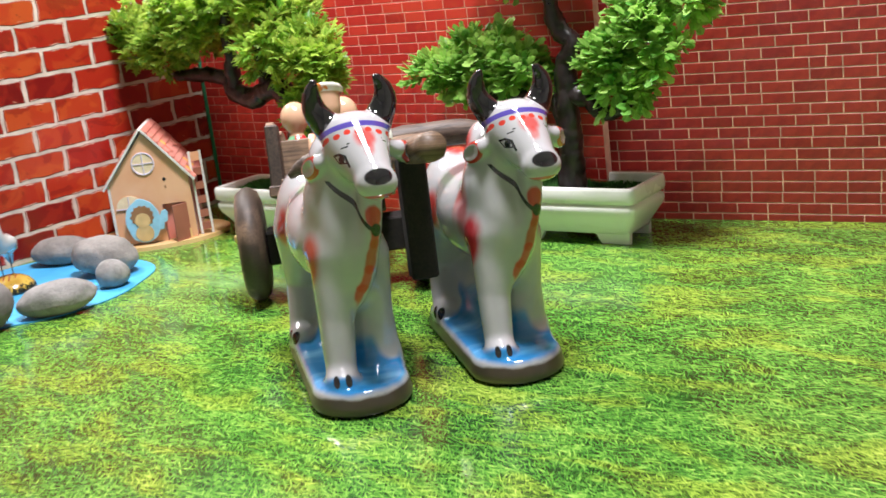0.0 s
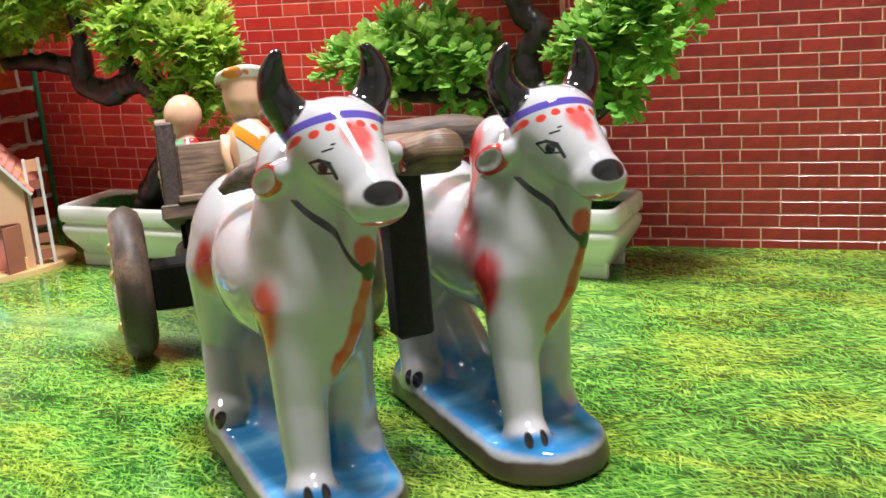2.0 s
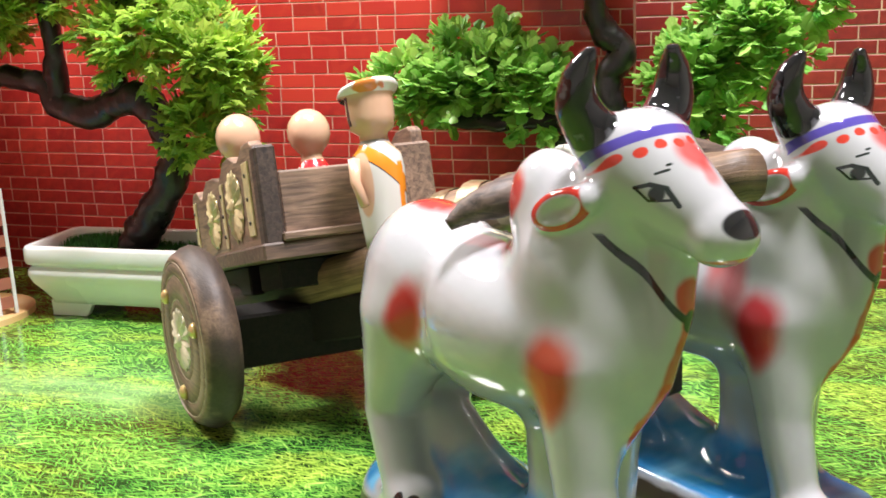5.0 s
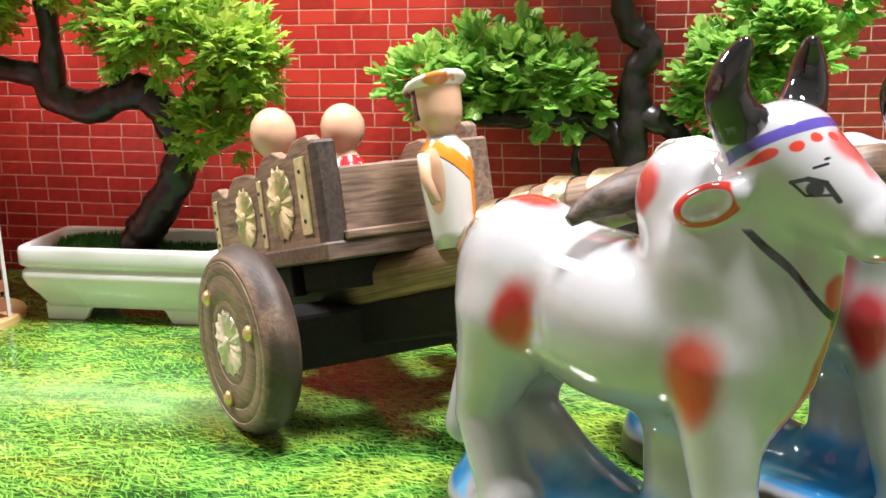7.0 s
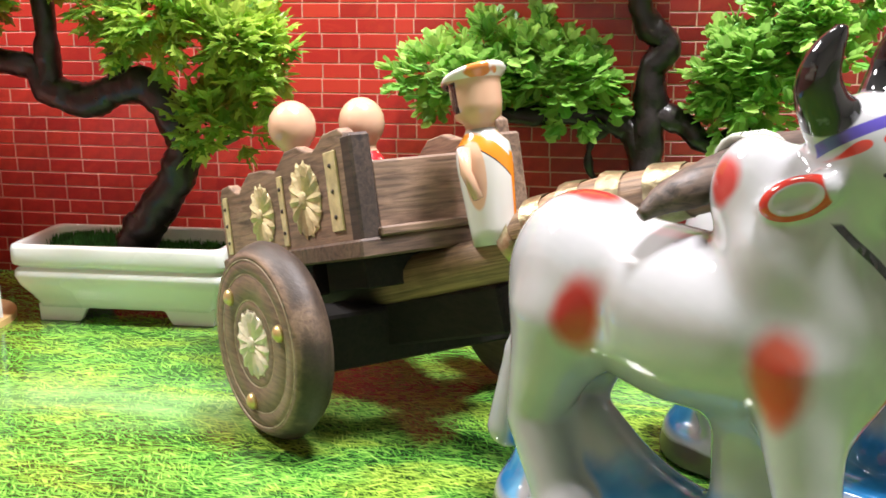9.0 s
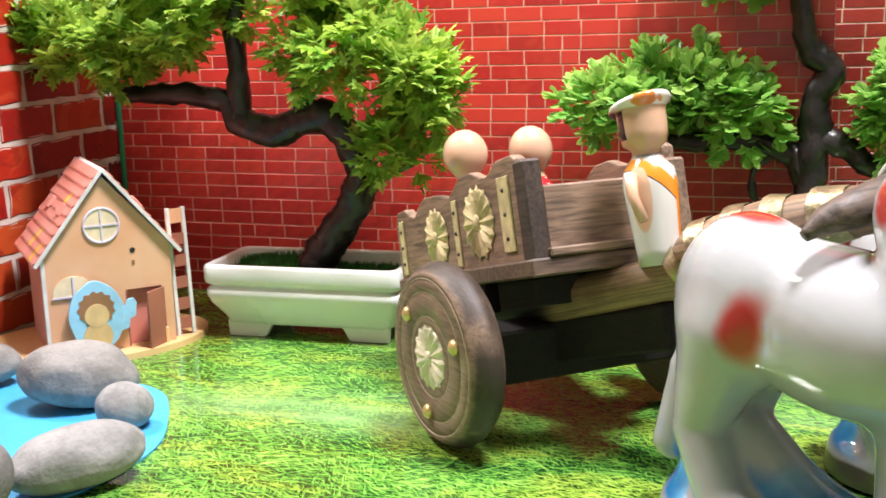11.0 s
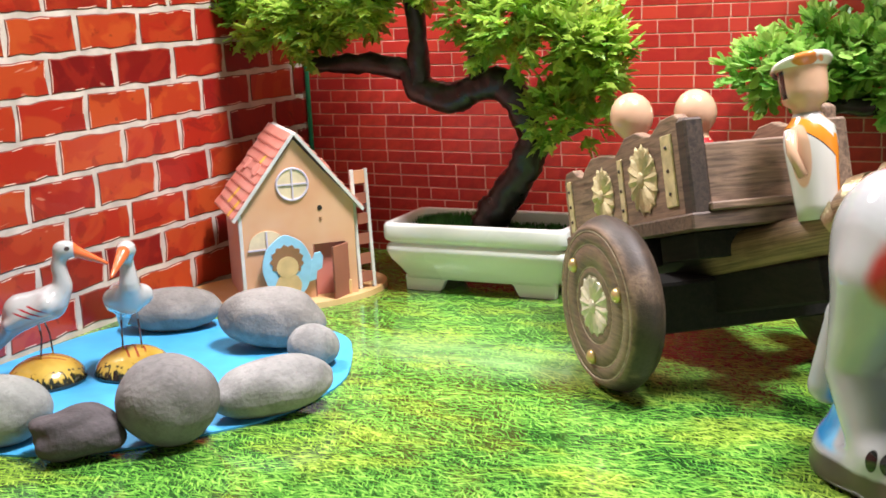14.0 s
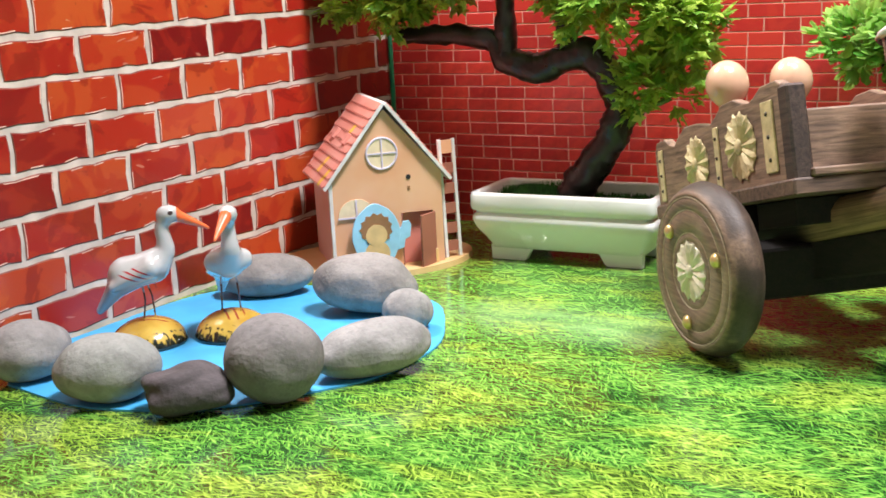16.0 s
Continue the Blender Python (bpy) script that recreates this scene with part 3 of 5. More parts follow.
    col = s.mix(s.math("MULTIPLY", line, s.range(z, 0.146, 0.149)), col, (0.012, 0.022, 0.02))
    col = s.mix(s.spot((0.1000, 0.0330, 0.1475), (0.010, 0.0042, 0.0056), 0.15), col, (0.012, 0.02, 0.018))
    # blue water on the plinth
    along = s.math("MINIMUM", s.math("MAXIMUM", s.math("DIVIDE", s.math("ADD", x, 0.068), 0.150), 0.0), 1.0)
    past = s.math("SUBTRACT", s.math("ADD", x, 0.068), s.math("MULTIPLY", along, 0.150))
    aside = s.math("SUBTRACT", y, s.math("MULTIPLY", along, 0.004))
    far = s.math("ADD", s.math("SQRT", s.math("ADD", s.math("MULTIPLY", past, past), s.math("MULTIPLY", aside, aside))), s.math("MULTIPLY", along, 0.007))
    inside = s.range(s.math("ADD", far, s.math("MULTIPLY", s.noise(45, 2), 0.004)), 0.0455, 0.0500, 1.0, 0.0)
    low = s.range(s.math("ADD", z, s.math("MULTIPLY", s.noise(40, 3), 0.024)), 0.050, 0.068, 1.0, 0.0)
    water = s.math("MULTIPLY", inside, low)
    for c in ((-0.043, -0.035, 0.03), (-0.062, -0.031, 0.03), (-0.079, 0.012, 0.03), (0.091, -0.010, 0.03), (0.042, 0.031, 0.03), (0.050, 0.028, 0.07)):
        water = s.math("MULTIPLY", water, s.math("SUBTRACT", 1.0, s.spot(c, (0.0180, 0.0155, 0.2), 0.12)))
    streak = s.noise(30, 3, s.stretch((1, 0.25, 1), (0, 0, 35)))
    blue = s.mix(s.range(streak, 0.35, 0.7), (0.022, 0.20, 0.47), (0.18, 0.49, 0.76))
    col = s.mix(water, col, blue)
    # hooves, nose, eyes, horns
    for cx, cy, rx, ry in ((0.1060, -0.0160, 0.0062, 0.0034), (0.1070, -0.0070, 0.0062, 0.0034), (-0.0380, -0.0475, 0.0036, 0.0060), (-0.0300, -0.0430, 0.0036, 0.0060), (-0.074, 0.026, 0.0036, 0.006), (-0.066, 0.025, 0.0036, 0.006)):
        col = s.mix(s.spot((cx, cy, 0.0275), (rx, ry, 0.0064), 0.1), col, (0.012, 0.012, 0.012))
    col = s.mix(s.spot((0.1265, 0.0385, 0.1955), (0.0100, 0.0120, 0.0064), 0.1), col, (0.012, 0.012, 0.014))
    # eyes: iris between two lid strokes that meet in a tail, and two short strokes above
    side_on = s.vec("MULTIPLY", s.coord, (1.0, 0.0, 1.0))
    for (ex, ez), gate in (((0.0985, 0.2075), s.range(y, 0.0225, 0.0205)), ((0.0925, 0.2075), s.range(y, 0.0465, 0.0485))):
        ink = s.spot((ex, 0.0, ez), (0.0032, 1.0, 0.0034), 0.15, side_on)
        for (ax, az), (bx, bz), r in (((-0.0085, 0.0022), (-0.0030, 0.0040), 0.0009), ((-0.0030, 0.0040), (0.0030, 0.0026), 0.0011), ((0.0030, 0.0026), (0.0088, -0.0045), 0.0010),
                                      ((-0.0085, 0.0022), (-0.0030, -0.0030), 0.0006), ((-0.0030, -0.0030), (0.0055, -0.0022), 0.0006),
                                      ((-0.0020, 0.0085), (0.0010, 0.0100), 0.0006), ((0.0000, 0.0120), (0.0026, 0.0136), 0.0006)):
            ink = s.math("MAXIMUM", ink, s.stroke((ex + ax, 0.0, ez + az), (ex + bx, 0.0, ez + bz), r, 0.3, side_on))
        ink = s.math("MULTIPLY", ink, s.math("MULTIPLY", gate, s.range(x, 0.080, 0.082)))
        col = s.mix(ink, col, (0.012, 0.02, 0.02))
    horn = s.math("MAXIMUM", s.spot((0.064, -0.002, 0.2500), (0.023, 0.0190, 0.0265), 0.03), s.spot((0.060, 0.0592, 0.2500), (0.023, 0.0190, 0.0265), 0.03))
    col = s.mix(horn, col, s.mix(s.range(s.noise(90, 3), 0.62, 0.7), (0.008, 0.008, 0.010), (0.09, 0.09, 0.10)))
    # bare brown foot of the plinth
    foot = s.range(s.math("ADD", z, s.math("MULTIPLY", s.noise(50, 3), 0.006)), 0.0185, 0.0215, 1.0, 0.0)
    col = s.mix(foot, col, s.mix(s.noise(35, 3), (0.018, 0.015, 0.013), (0.10, 0.066, 0.043)))
    return s.done(col, s.math("ADD", 0.07, s.math("MULTIPLY", foot, 0.45)))


def nodes_noise(self, scale):
    n = self.nodes.new("ShaderNodeTexNoise")
    n.inputs["Scale"].default_value = scale
    self.links.new(self.coord, n.inputs["Vector"])
    return n.outputs["Color"]


Shader.nodes_noise = nodes_noise
verts, faces = surface(ox_field, (-0.145, -0.075, -0.004), (0.145, 0.09, 0.278), 0.0026)
ox_mesh = bpy.data.meshes.new("ox_figurine")
ox_mesh.from_pydata(verts.tolist(), [], faces)
ox_mesh.shade_smooth()
ox_mesh.materials.append(ox_paint("glazed_ox", False))
OX_TURN = math.degrees(math.atan2(-0.65, 0.76))
ox = new("ox_figurine", ox_mesh)
ox.matrix_world = pose(0.465, -0.433, 0, rz=OX_TURN)
tagged(ox, "glazed white ceramic ox figurine with rust spots on a blue plinth", "figurine", "yoked ox figurines")
ox_mesh = ox_mesh.copy()
ox_mesh.materials[0] = ox_paint("glazed_ox_striped", True)
ox = new("ox_figurine", ox_mesh)
ox.matrix_world = pose(0.550, -0.327, 0, rz=OX_TURN) @ Matrix.Diagonal((0.96, 0.96, 0.96, 1))
tagged(ox, "glazed white ceramic ox figurine with red shoulder stripe on blue plinth", "figurine", "yoked ox figurines")

# ---------------------------------------------------------------- cart
HUB = Vector((0.2002, -0.3132, 0))
AX, FW = Vector((0.743, 0.669, 0)), Vector((0.669, -0.743, 0))
CART = Matrix.Translation(HUB) @ Matrix((FW, AX, (0, 0, 1))).transposed().to_4x4()  # x forward, y along the axle, z up
PITCH = 14.7
BED = Matrix.Translation((0.058, 0, 0.127)) @ pose(0, 0, 0, 0, -PITCH, 0)  # origin at the bed's front lower edge
cart = empty("ox_cart", CART)
tagged(cart, "dark wooden toy ox cart with brass rosettes and solid wheels", "cart")
ACROSS = 0.168


def under(ob, m, parent=cart):
    ob.parent = parent
    ob.matrix_basis = m
    return ob


def rosette(petals, r, depth, material, name, parent, m):
    """Stamped sheet flower: pointed petals with a raised ridge each."""
    bm = bmesh.new()
    add_lathe(bm, [(0, depth * 0.34), (r * 0.88, depth * 0.24), (r * 0.90, 0.0)], petals * 2)
    half = math.pi / petals
    for k in range(petals):
        a = 2 * math.pi * k / petals
        rim = [(0.22, -1.0, 0.45), (0.60, -0.92, 0.30), (0.82, -0.72, 0.30), (0.95, -0.15, 0.25), (1.0, 0.30, 0.20), (0.90, 0.62, 0.28), (0.62, 0.88, 0.30), (0.22, 1.0, 0.45)]
        loop = [bm.verts.new((f * r * math.cos(a + w * half), f * r * math.sin(a + w * half), depth * h)) for f, w, h in rim]
        ridge = [bm.verts.new((f * r * math.cos(a), f * r * math.sin(a), depth * h)) for f, h in ((0.25, 0.8), (0.62, 1.0), (0.86, 0.75))]
        for face in ((loop[0], loop[1], ridge[1], ridge[0]), (loop[1], loop[2], ridge[2], ridge[1]), (loop[2], loop[3], ridge[2]), (loop[3], loop[4], ridge[2]),
                     (loop[4], loop[5], ridge[2]), (loop[5], loop[6], ridge[1], ridge[2]), (loop[6], loop[7], ridge[0], ridge[1])):
            bm.faces.new(face)
    bmesh.ops.remove_doubles(bm, verts=bm.verts[:], dist=0.00001)
    add_lathe(bm, [(0, depth * 1.5), (r * 0.10, depth * 1.35), (r * 0.20, depth * 0.9), (r * 0.24, depth * 0.4)], 14)
    bmesh.ops.recalc_face_normals(bm, faces=bm.faces[:])
    return under(part(name, bm, material), m, parent)


def dome(r, h, m=None):
    return lathe([(0, h), (r * 0.5, h * 0.86), (r * 0.86, h * 0.5), (r, 0), (0, 0)], 12, m)


def wheel_wood():
    s = Shader("wheel_wood", 0.55)
    x, y, z = s.xyz()
    grain = s.noise(14, 7, s.stretch((3, 30, 30)), 0.2, 0.65)
    col = s.ramp(grain, [(0.3, (0.095, 0.060, 0.042)), (0.66, (0.255, 0.168, 0.110))])
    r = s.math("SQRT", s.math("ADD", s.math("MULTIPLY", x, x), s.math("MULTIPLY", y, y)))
    # scorched tread, and a darker inner side
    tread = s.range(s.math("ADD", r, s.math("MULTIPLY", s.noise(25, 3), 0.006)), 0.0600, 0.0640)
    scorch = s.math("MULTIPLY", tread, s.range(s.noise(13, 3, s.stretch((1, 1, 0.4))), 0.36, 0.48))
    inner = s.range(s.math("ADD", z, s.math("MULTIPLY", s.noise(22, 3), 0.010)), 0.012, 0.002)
    darkening = s.math("MULTIPLY", s.math("MAXIMUM", scorch, s.math("MULTIPLY", inner, s.range(s.noise(11, 2), 0.36, 0.50, 0.55, 1.0))), 0.88)
    col = s.mix(darkening, col, (0.020, 0.014, 0.011))
    col = s.mix(s.range(s.noise(34, 4), 0.55, 0.75, 0, 0.5), col, (0.33, 0.24, 0.15))
    s.bump(grain, 0.35, 0.0012)
    return s.done(col)


wheel_paint = wheel_wood()


def wheel(y0, y1, face):
    """Solid wheel from y0 to y1; face: +1 or -1, the side that is dressed with brass."""
    w = empty("wheel")
    w.parent = cart
    w.matrix_basis = Matrix.Translation((0, (y0 + y1) / 2, 0.0643)) @ pose(0.002, 0, 0, 0, 0, 4.5) @ pose(0, 0, 0, 90 if face < 0 else -90, 0, 0)
    half = abs(y1 - y0) / 2
    grow = 0.0640 / 0.0622
    prof = [(0, -half), (0.046, -half), (0.056, -half + 0.003), (0.0605, -half + 0.009), (0.0622, 0), (0.0610, half - 0.009), (0.0575, half - 0.003),
            (0.0550, half - 0.0005), (0.053, half), (0.0522, half - 0.0012), (0.051, half), (0.044, half + 0.0004), (0.0432, half - 0.0008), (0.0424, half), (0.028, half + 0.0006), (0.0272, half - 0.0006),
            (0.0264, half), (0.0215, half + 0.0004), (0.0208, half - 0.0006), (0.020, half), (0, half + 0.001)]
    bm = lathe([(r * grow, h) for r, h in prof], 56)
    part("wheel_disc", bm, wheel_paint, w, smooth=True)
    for r in (0.0537, 0.0444, 0.0280, 0.0214):
        bm = bmesh.new()
        pts = [(r * math.cos(2 * math.pi * k / 48), r * math.sin(2 * math.pi * k / 48), half - 0.0002) for k in range(49)]
        add_tube(bm, pts, [0.00055] * 49, 5, cap=False)
        part("groove_ring", bm, pale_ring, w, "pale cut ring line")
    rosette(14, 0.0228, 0.0028, brass_wheel, "rosette", w, Matrix.Translation((0, 0, half)))
    for k in range(3):
        a = radians(24 + 120 * k)
        part("stud", dome(0.0058, 0.0045, Matrix.Translation((0.0395 * math.cos(a), 0.0395 * math.sin(a), half))), brass, w, smooth=True)
    return w


wheel(-0.003, 0.025, -1)
wheel(ACROSS + 0.042, ACROSS + 0.014, 1)
part("axle", box((-0.016, 0.026, 0.040), (0.016, ACROSS + 0.018, 0.078), 0.002), shaded_wood, cart)
# bed: floor, scalloped sides, front and back panels, posts
under(part("floor_board", box((-0.242, 0.044, -0.0025), (0.006, ACROSS + 0.003, 0.0095), 0.0015), lip_wood), BED)
side_line = [(-0.240, 0.008), (-0.240, 0.060), (-0.234, 0.068), (-0.218, 0.069), (-0.205, 0.062), (-0.196, 0.060), (-0.188, 0.066), (-0.172, 0.0735), (-0.150, 0.073), (-0.135, 0.070),
             (-0.122, 0.068), (-0.112, 0.073), (-0.100, 0.080), (-0.080, 0.081), (-0.066, 0.076), (-0.054, 0.074), (-0.044, 0.078), (-0.034, 0.083), (-0.012, 0.0835), (-0.006, 0.080), (-0.006, 0.008)]
side_line = [(s, 0.008 + (h - 0.008) * 0.93) for s, h in side_line]
for y0, y1 in ((0.047, 0.056), (ACROSS - 0.009, ACROSS)):
    under(part("side_board", prism(side_line, y0, y1, 0.0012), cart_wood), BED)
for y0, y1 in ((0.0465, 0.0610), (ACROSS - 0.026, ACROSS + 0.001)):
    under(part("corner_post", box((-0.010, y0, 0.008), (0.004, y1, 0.0735 if y0 < 0.1 else 0.066), 0.0018), dark_wood if y0 < 0.1 else cart_wood), BED)
under(part("front_panel", box((-0.0085, 0.0610, 0.013), (0.0, ACROSS - 0.026, 0.056), 0.0015), panel_wood), BED)
# two near-black blocks added below the floor, filling the gap with painted shade
under(part("shade_fill_front", box((-0.085, 0.060, -0.022), (-0.026, ACROSS - 0.012, -0.0027), 0.0012), shaded_wood), BED)
under(part("shade_fill_rear", box((-0.185, 0.054, -0.024), (-0.092, ACROSS - 0.010, -0.0027), 0.0012), shaded_wood), BED)
under(part("rail", box((-0.010, 0.058, 0.0095), (0.008, ACROSS - 0.004, 0.0155), 0.0012), panel_wood), BED)
under(part("back_panel", box((-0.240, 0.056, 0.010), (-0.232, ACROSS - 0.009, 0.052), 0.0015), cart_wood), BED)
# brass on the side that shows
for s, h, r in ((-0.152, 0.036, 0.0235), (-0.072, 0.040, 0.0265)):
    under(rosette(14, r, 0.0034, brass_pale, "rosette", cart, Matrix.Identity(4)), BED @ Matrix.Translation((s, 0.0468, h)) @ pose(0, 0, 0, 90, 0, 0))
for s, h0, h1, w in ((-0.226, 0.012, 0.056, 0.0045), (-0.112, 0.012, 0.060, 0.0042), (-0.026, 0.016, 0.066, 0.0085)):
    plate = part("brass_strip", box((s - w, 0.0455, h0), (s + w, 0.0472, h1), 0.0006), brass_pale, cart)
    plate.matrix_basis = BED
    for h in (h0 + 0.009, (h0 + h1) / 2, h1 - 0.009):
        part("nail", dome(0.0016, 0.0013, Matrix.Translation((s, 0.0455, h)) @ pose(0, 0, 0, 90, 0, 0)), dark_wood, plate)


def pole_paint():
    s = Shader("pole_wood", 0.5)
    x, y, z = s.xyz()
    way = Vector((0.90, 0.31, 0.31)).normalized()
    over = way.cross(Vector((0, 1, 0))).normalized()
    lie = s.vec("ADD", s.vec("MULTIPLY", s.combine(s.vec("DOT_PRODUCT", s.coord, tuple(way))), (2.0, 0.0, 0.0)), s.vec("MULTIPLY", s.combine(s.vec("DOT_PRODUCT", s.coord, tuple(over))), (0.0, 46.0, 31.0)))
    grain = s.noise(9, 5, lie, 0.5, 0.6)
    # lightened near the cart so that this stretch looks lit; the front stays browner
    col = s.ramp(grain, [(0.3, (0.10, 0.063, 0.038)), (0.62, (0.42, 0.27, 0.155))])
    col = s.mix(s.range(s.noise(26, 4), 0.52, 0.72, 0, 0.45), col, (0.07, 0.042, 0.026))
    front_brown = s.ramp(grain, [(0.3, (0.045, 0.028, 0.019)), (0.62, (0.21, 0.135, 0.080))])
    col = s.mix(s.range(s.math("ADD", x, s.math("MULTIPLY", s.noise(18, 3), 0.05)), 0.17, 0.25, 0, 0.9), col, front_brown)
    # black towards the cart end: shade under the bed, painted on
    bed_shade = s.range(s.math("ADD", x, s.math("MULTIPLY", s.noise(24, 4), 0.05)), 0.055, 0.030)
    col = s.mix(s.math("MULTIPLY", bed_shade, 0.95), col, (0.006, 0.005, 0.005))
    s.bump(grain, 0.5, 0.0014)
    return s.done(col)


# beam under the bed that runs to the pole, and the pole with its brass sheets
to_cart = CART.inverted()
bm = bmesh.new()
ub = [to_cart @ Vector(p) for p in ((0.185, -0.205, 0.034), (0.362, -0.305, 0.094))]
span = (ub[1] - ub[0])
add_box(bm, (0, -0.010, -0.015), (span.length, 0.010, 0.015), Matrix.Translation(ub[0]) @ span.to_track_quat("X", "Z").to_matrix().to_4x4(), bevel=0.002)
part("under_beam", bm, shaded_wood, cart)
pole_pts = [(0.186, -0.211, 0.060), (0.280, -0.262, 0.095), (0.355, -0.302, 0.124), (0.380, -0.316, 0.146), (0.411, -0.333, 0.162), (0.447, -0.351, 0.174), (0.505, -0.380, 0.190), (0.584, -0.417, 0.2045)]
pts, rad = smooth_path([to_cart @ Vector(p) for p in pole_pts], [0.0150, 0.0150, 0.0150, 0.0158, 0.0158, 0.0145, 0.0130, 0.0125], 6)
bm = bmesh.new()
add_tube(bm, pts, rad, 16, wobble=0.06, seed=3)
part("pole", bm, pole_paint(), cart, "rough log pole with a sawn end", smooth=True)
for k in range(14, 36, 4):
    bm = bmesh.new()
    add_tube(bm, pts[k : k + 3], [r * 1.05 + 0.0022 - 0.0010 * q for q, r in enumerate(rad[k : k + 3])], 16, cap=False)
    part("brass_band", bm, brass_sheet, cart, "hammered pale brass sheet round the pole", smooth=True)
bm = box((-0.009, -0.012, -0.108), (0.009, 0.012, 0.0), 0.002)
part("prop_board", bm, shaded_wood, cart).matrix_basis = to_cart @ pose(0.535, -0.393, 0.190, rz=-35)

yoke = empty("yoke", pose(0.465, -0.433, 0, rz=OX_TURN))
tagged(yoke, "rough wooden yoke beam lying over both ox backs", "yoke")
bm = bmesh.new()
yp, yr = smooth_path([(-0.010, -0.026, 0.1815), (-0.007, -0.015, 0.1880), (-0.003, 0.0, 0.1925), (-0.006, 0.03, 0.196), (-0.012, 0.08, 0.199), (-0.014, 0.13, 0.198), (-0.014, 0.160, 0.192)], [0.0030, 0.0070, 0.0098, 0.0112, 0.0120, 0.0115, 0.0085], 6)
add_tube(bm, yp, yr, 14, wobble=0.10, seed=5)
part("beam", bm, wood("yoke_wood", (0.026, 0.020, 0.017), (0.135, 0.094, 0.070), (34, 3, 34)), yoke, smooth=True)
bm = bmesh.new()
for k in range(5):
    a = [(-0.011 + 0.0150 * math.sin(t), 0.047 + 0.0045 * k, 0.1975 + 0.0140 * math.cos(t)) for t in [2 * math.pi * q / 16 for q in range(17)]]
    add_tube(bm, a, [0.0024] * 17, 6, cap=False)
part("lashing", bm, plain("cord_white", (0.42, 0.44, 0.37), 0.8, grain=300), yoke, "pale cord lashing", smooth=True)

# ---------------------------------------------------------------- peg dolls


def doll_paint(name, kind):
    s = Shader(name, 0.22, coat=0.6)
    x, y, z = s.xyz()
    skin = s.mix(s.noise(40, 3), (0.60, 0.36, 0.23), (0.68, 0.44, 0.29))
    if kind == "driver":
        col = s.mix(s.range(z, 0.0635, 0.0645, 1.0, 0.0), skin, (0.62, 0.61, 0.57))
        slant = s.math("ADD", s.math("ADD", s.math("MULTIPLY", y, 0.9), z), s.math("MULTIPLY", x, 0.1))
        sash = s.range(s.math("ABSOLUTE", s.math("SUBTRACT", slant, 0.052)), 0.0055, 0.0062, 1.0, 0.0)
        edge = s.range(s.math("ABSOLUTE", s.math("SUBTRACT", s.math("ABSOLUTE", s.math("SUBTRACT", slant, 0.0575)), 0.0115)), 0.0004, 0.0007, 1.0, 0.0)
        col = s.mix(s.math("MULTIPLY", sash, s.range(z, 0.071, 0.069)), col, (0.75, 0.25, 0.02))
        col = s.mix(s.math("MULTIPLY", edge, s.range(z, 0.066, 0.064)), col, (0.03, 0.03, 0.03))
        bare = s.math("MULTIPLY", s.range(slant, 0.0610, 0.0616, 0.0, 1.0), s.range(z, 0.072, 0.07))
        shawl = s.math("MULTIPLY", s.range(s.math("ABSOLUTE", s.math("SUBTRACT", slant, 0.065)), 0.0050, 0.0056, 1.0, 0.0), s.range(z, 0.069, 0.068))
        col = s.mix(s.math("MULTIPLY", bare, s.range(z, 0.046, 0.048)), col, skin)
        col = s.mix(shawl, col, (0.62, 0.61, 0.57))
        stripe = s.math("MULTIPLY", s.range(s.math("ABSOLUTE", s.math("SUBTRACT", y, 0.008)), 0.0022, 0.0026, 1.0, 0.0), s.range(z, 0.055, 0.053))
        col = s.mix(s.math("MULTIPLY", stripe, s.range(x, 0.0, 0.002)), col, (0.75, 0.25, 0.02))
        hand = s.spot((0.008, -0.017, 0.042), (0.009, 0.0072, 0.024), 0.06)
        col = s.mix(hand, col, skin)
        hair = s.math("MULTIPLY", s.range(x, 0.001, 0.0005, 0.0, 1.0), s.math("MULTIPLY", s.range(z, 0.079, 0.080), s.range(z, 0.0985, 0.0975)))
        col = s.mix(hair, col, (0.02, 0.012, 0.012))
        cap = s.mix(s.range(s.noise(55, 2), 0.58, 0.62), (0.76, 0.74, 0.68), (0.70, 0.22, 0.04))
        col = s.mix(s.range(z, 0.0985, 0.0992), col, cap)
        col = s.mix(s.math("MULTIPLY", s.range(s.math("ABSOLUTE", s.math("SUBTRACT", z, 0.0685)), 0.0008, 0.0012, 1.0, 0.0), 0.8), col, (0.25, 0.25, 0.25))
    else:
        cloth = s.mix(s.range(s.noise(120, 2), 0.55, 0.6), (0.60, 0.02, 0.03), (0.72, 0.66, 0.55))
        if kind == "green":
            cloth = s.mix(s.range(y, -0.002, -0.001, 1.0, 0.0), cloth, (0.16, 0.42, 0.22))
        col = s.mix(s.range(z, 0.0625, 0.0635, 1.0, 0.0), skin, cloth)
        hair = s.range(s.math("ADD", x, s.math("MULTIPLY", z, 0.25)), 0.0085, 0.008, 0.0, 1.0)
        col = s.mix(s.math("MULTIPLY", hair, s.range(z, 0.072, 0.073)), col, (0.025, 0.016, 0.014))
    return s.done(col)


def head_profile(z, r, n=9):
    return [(r * math.sin(math.pi * k / n), z - r * math.cos(math.pi * k / n)) for k in range(1, n)]


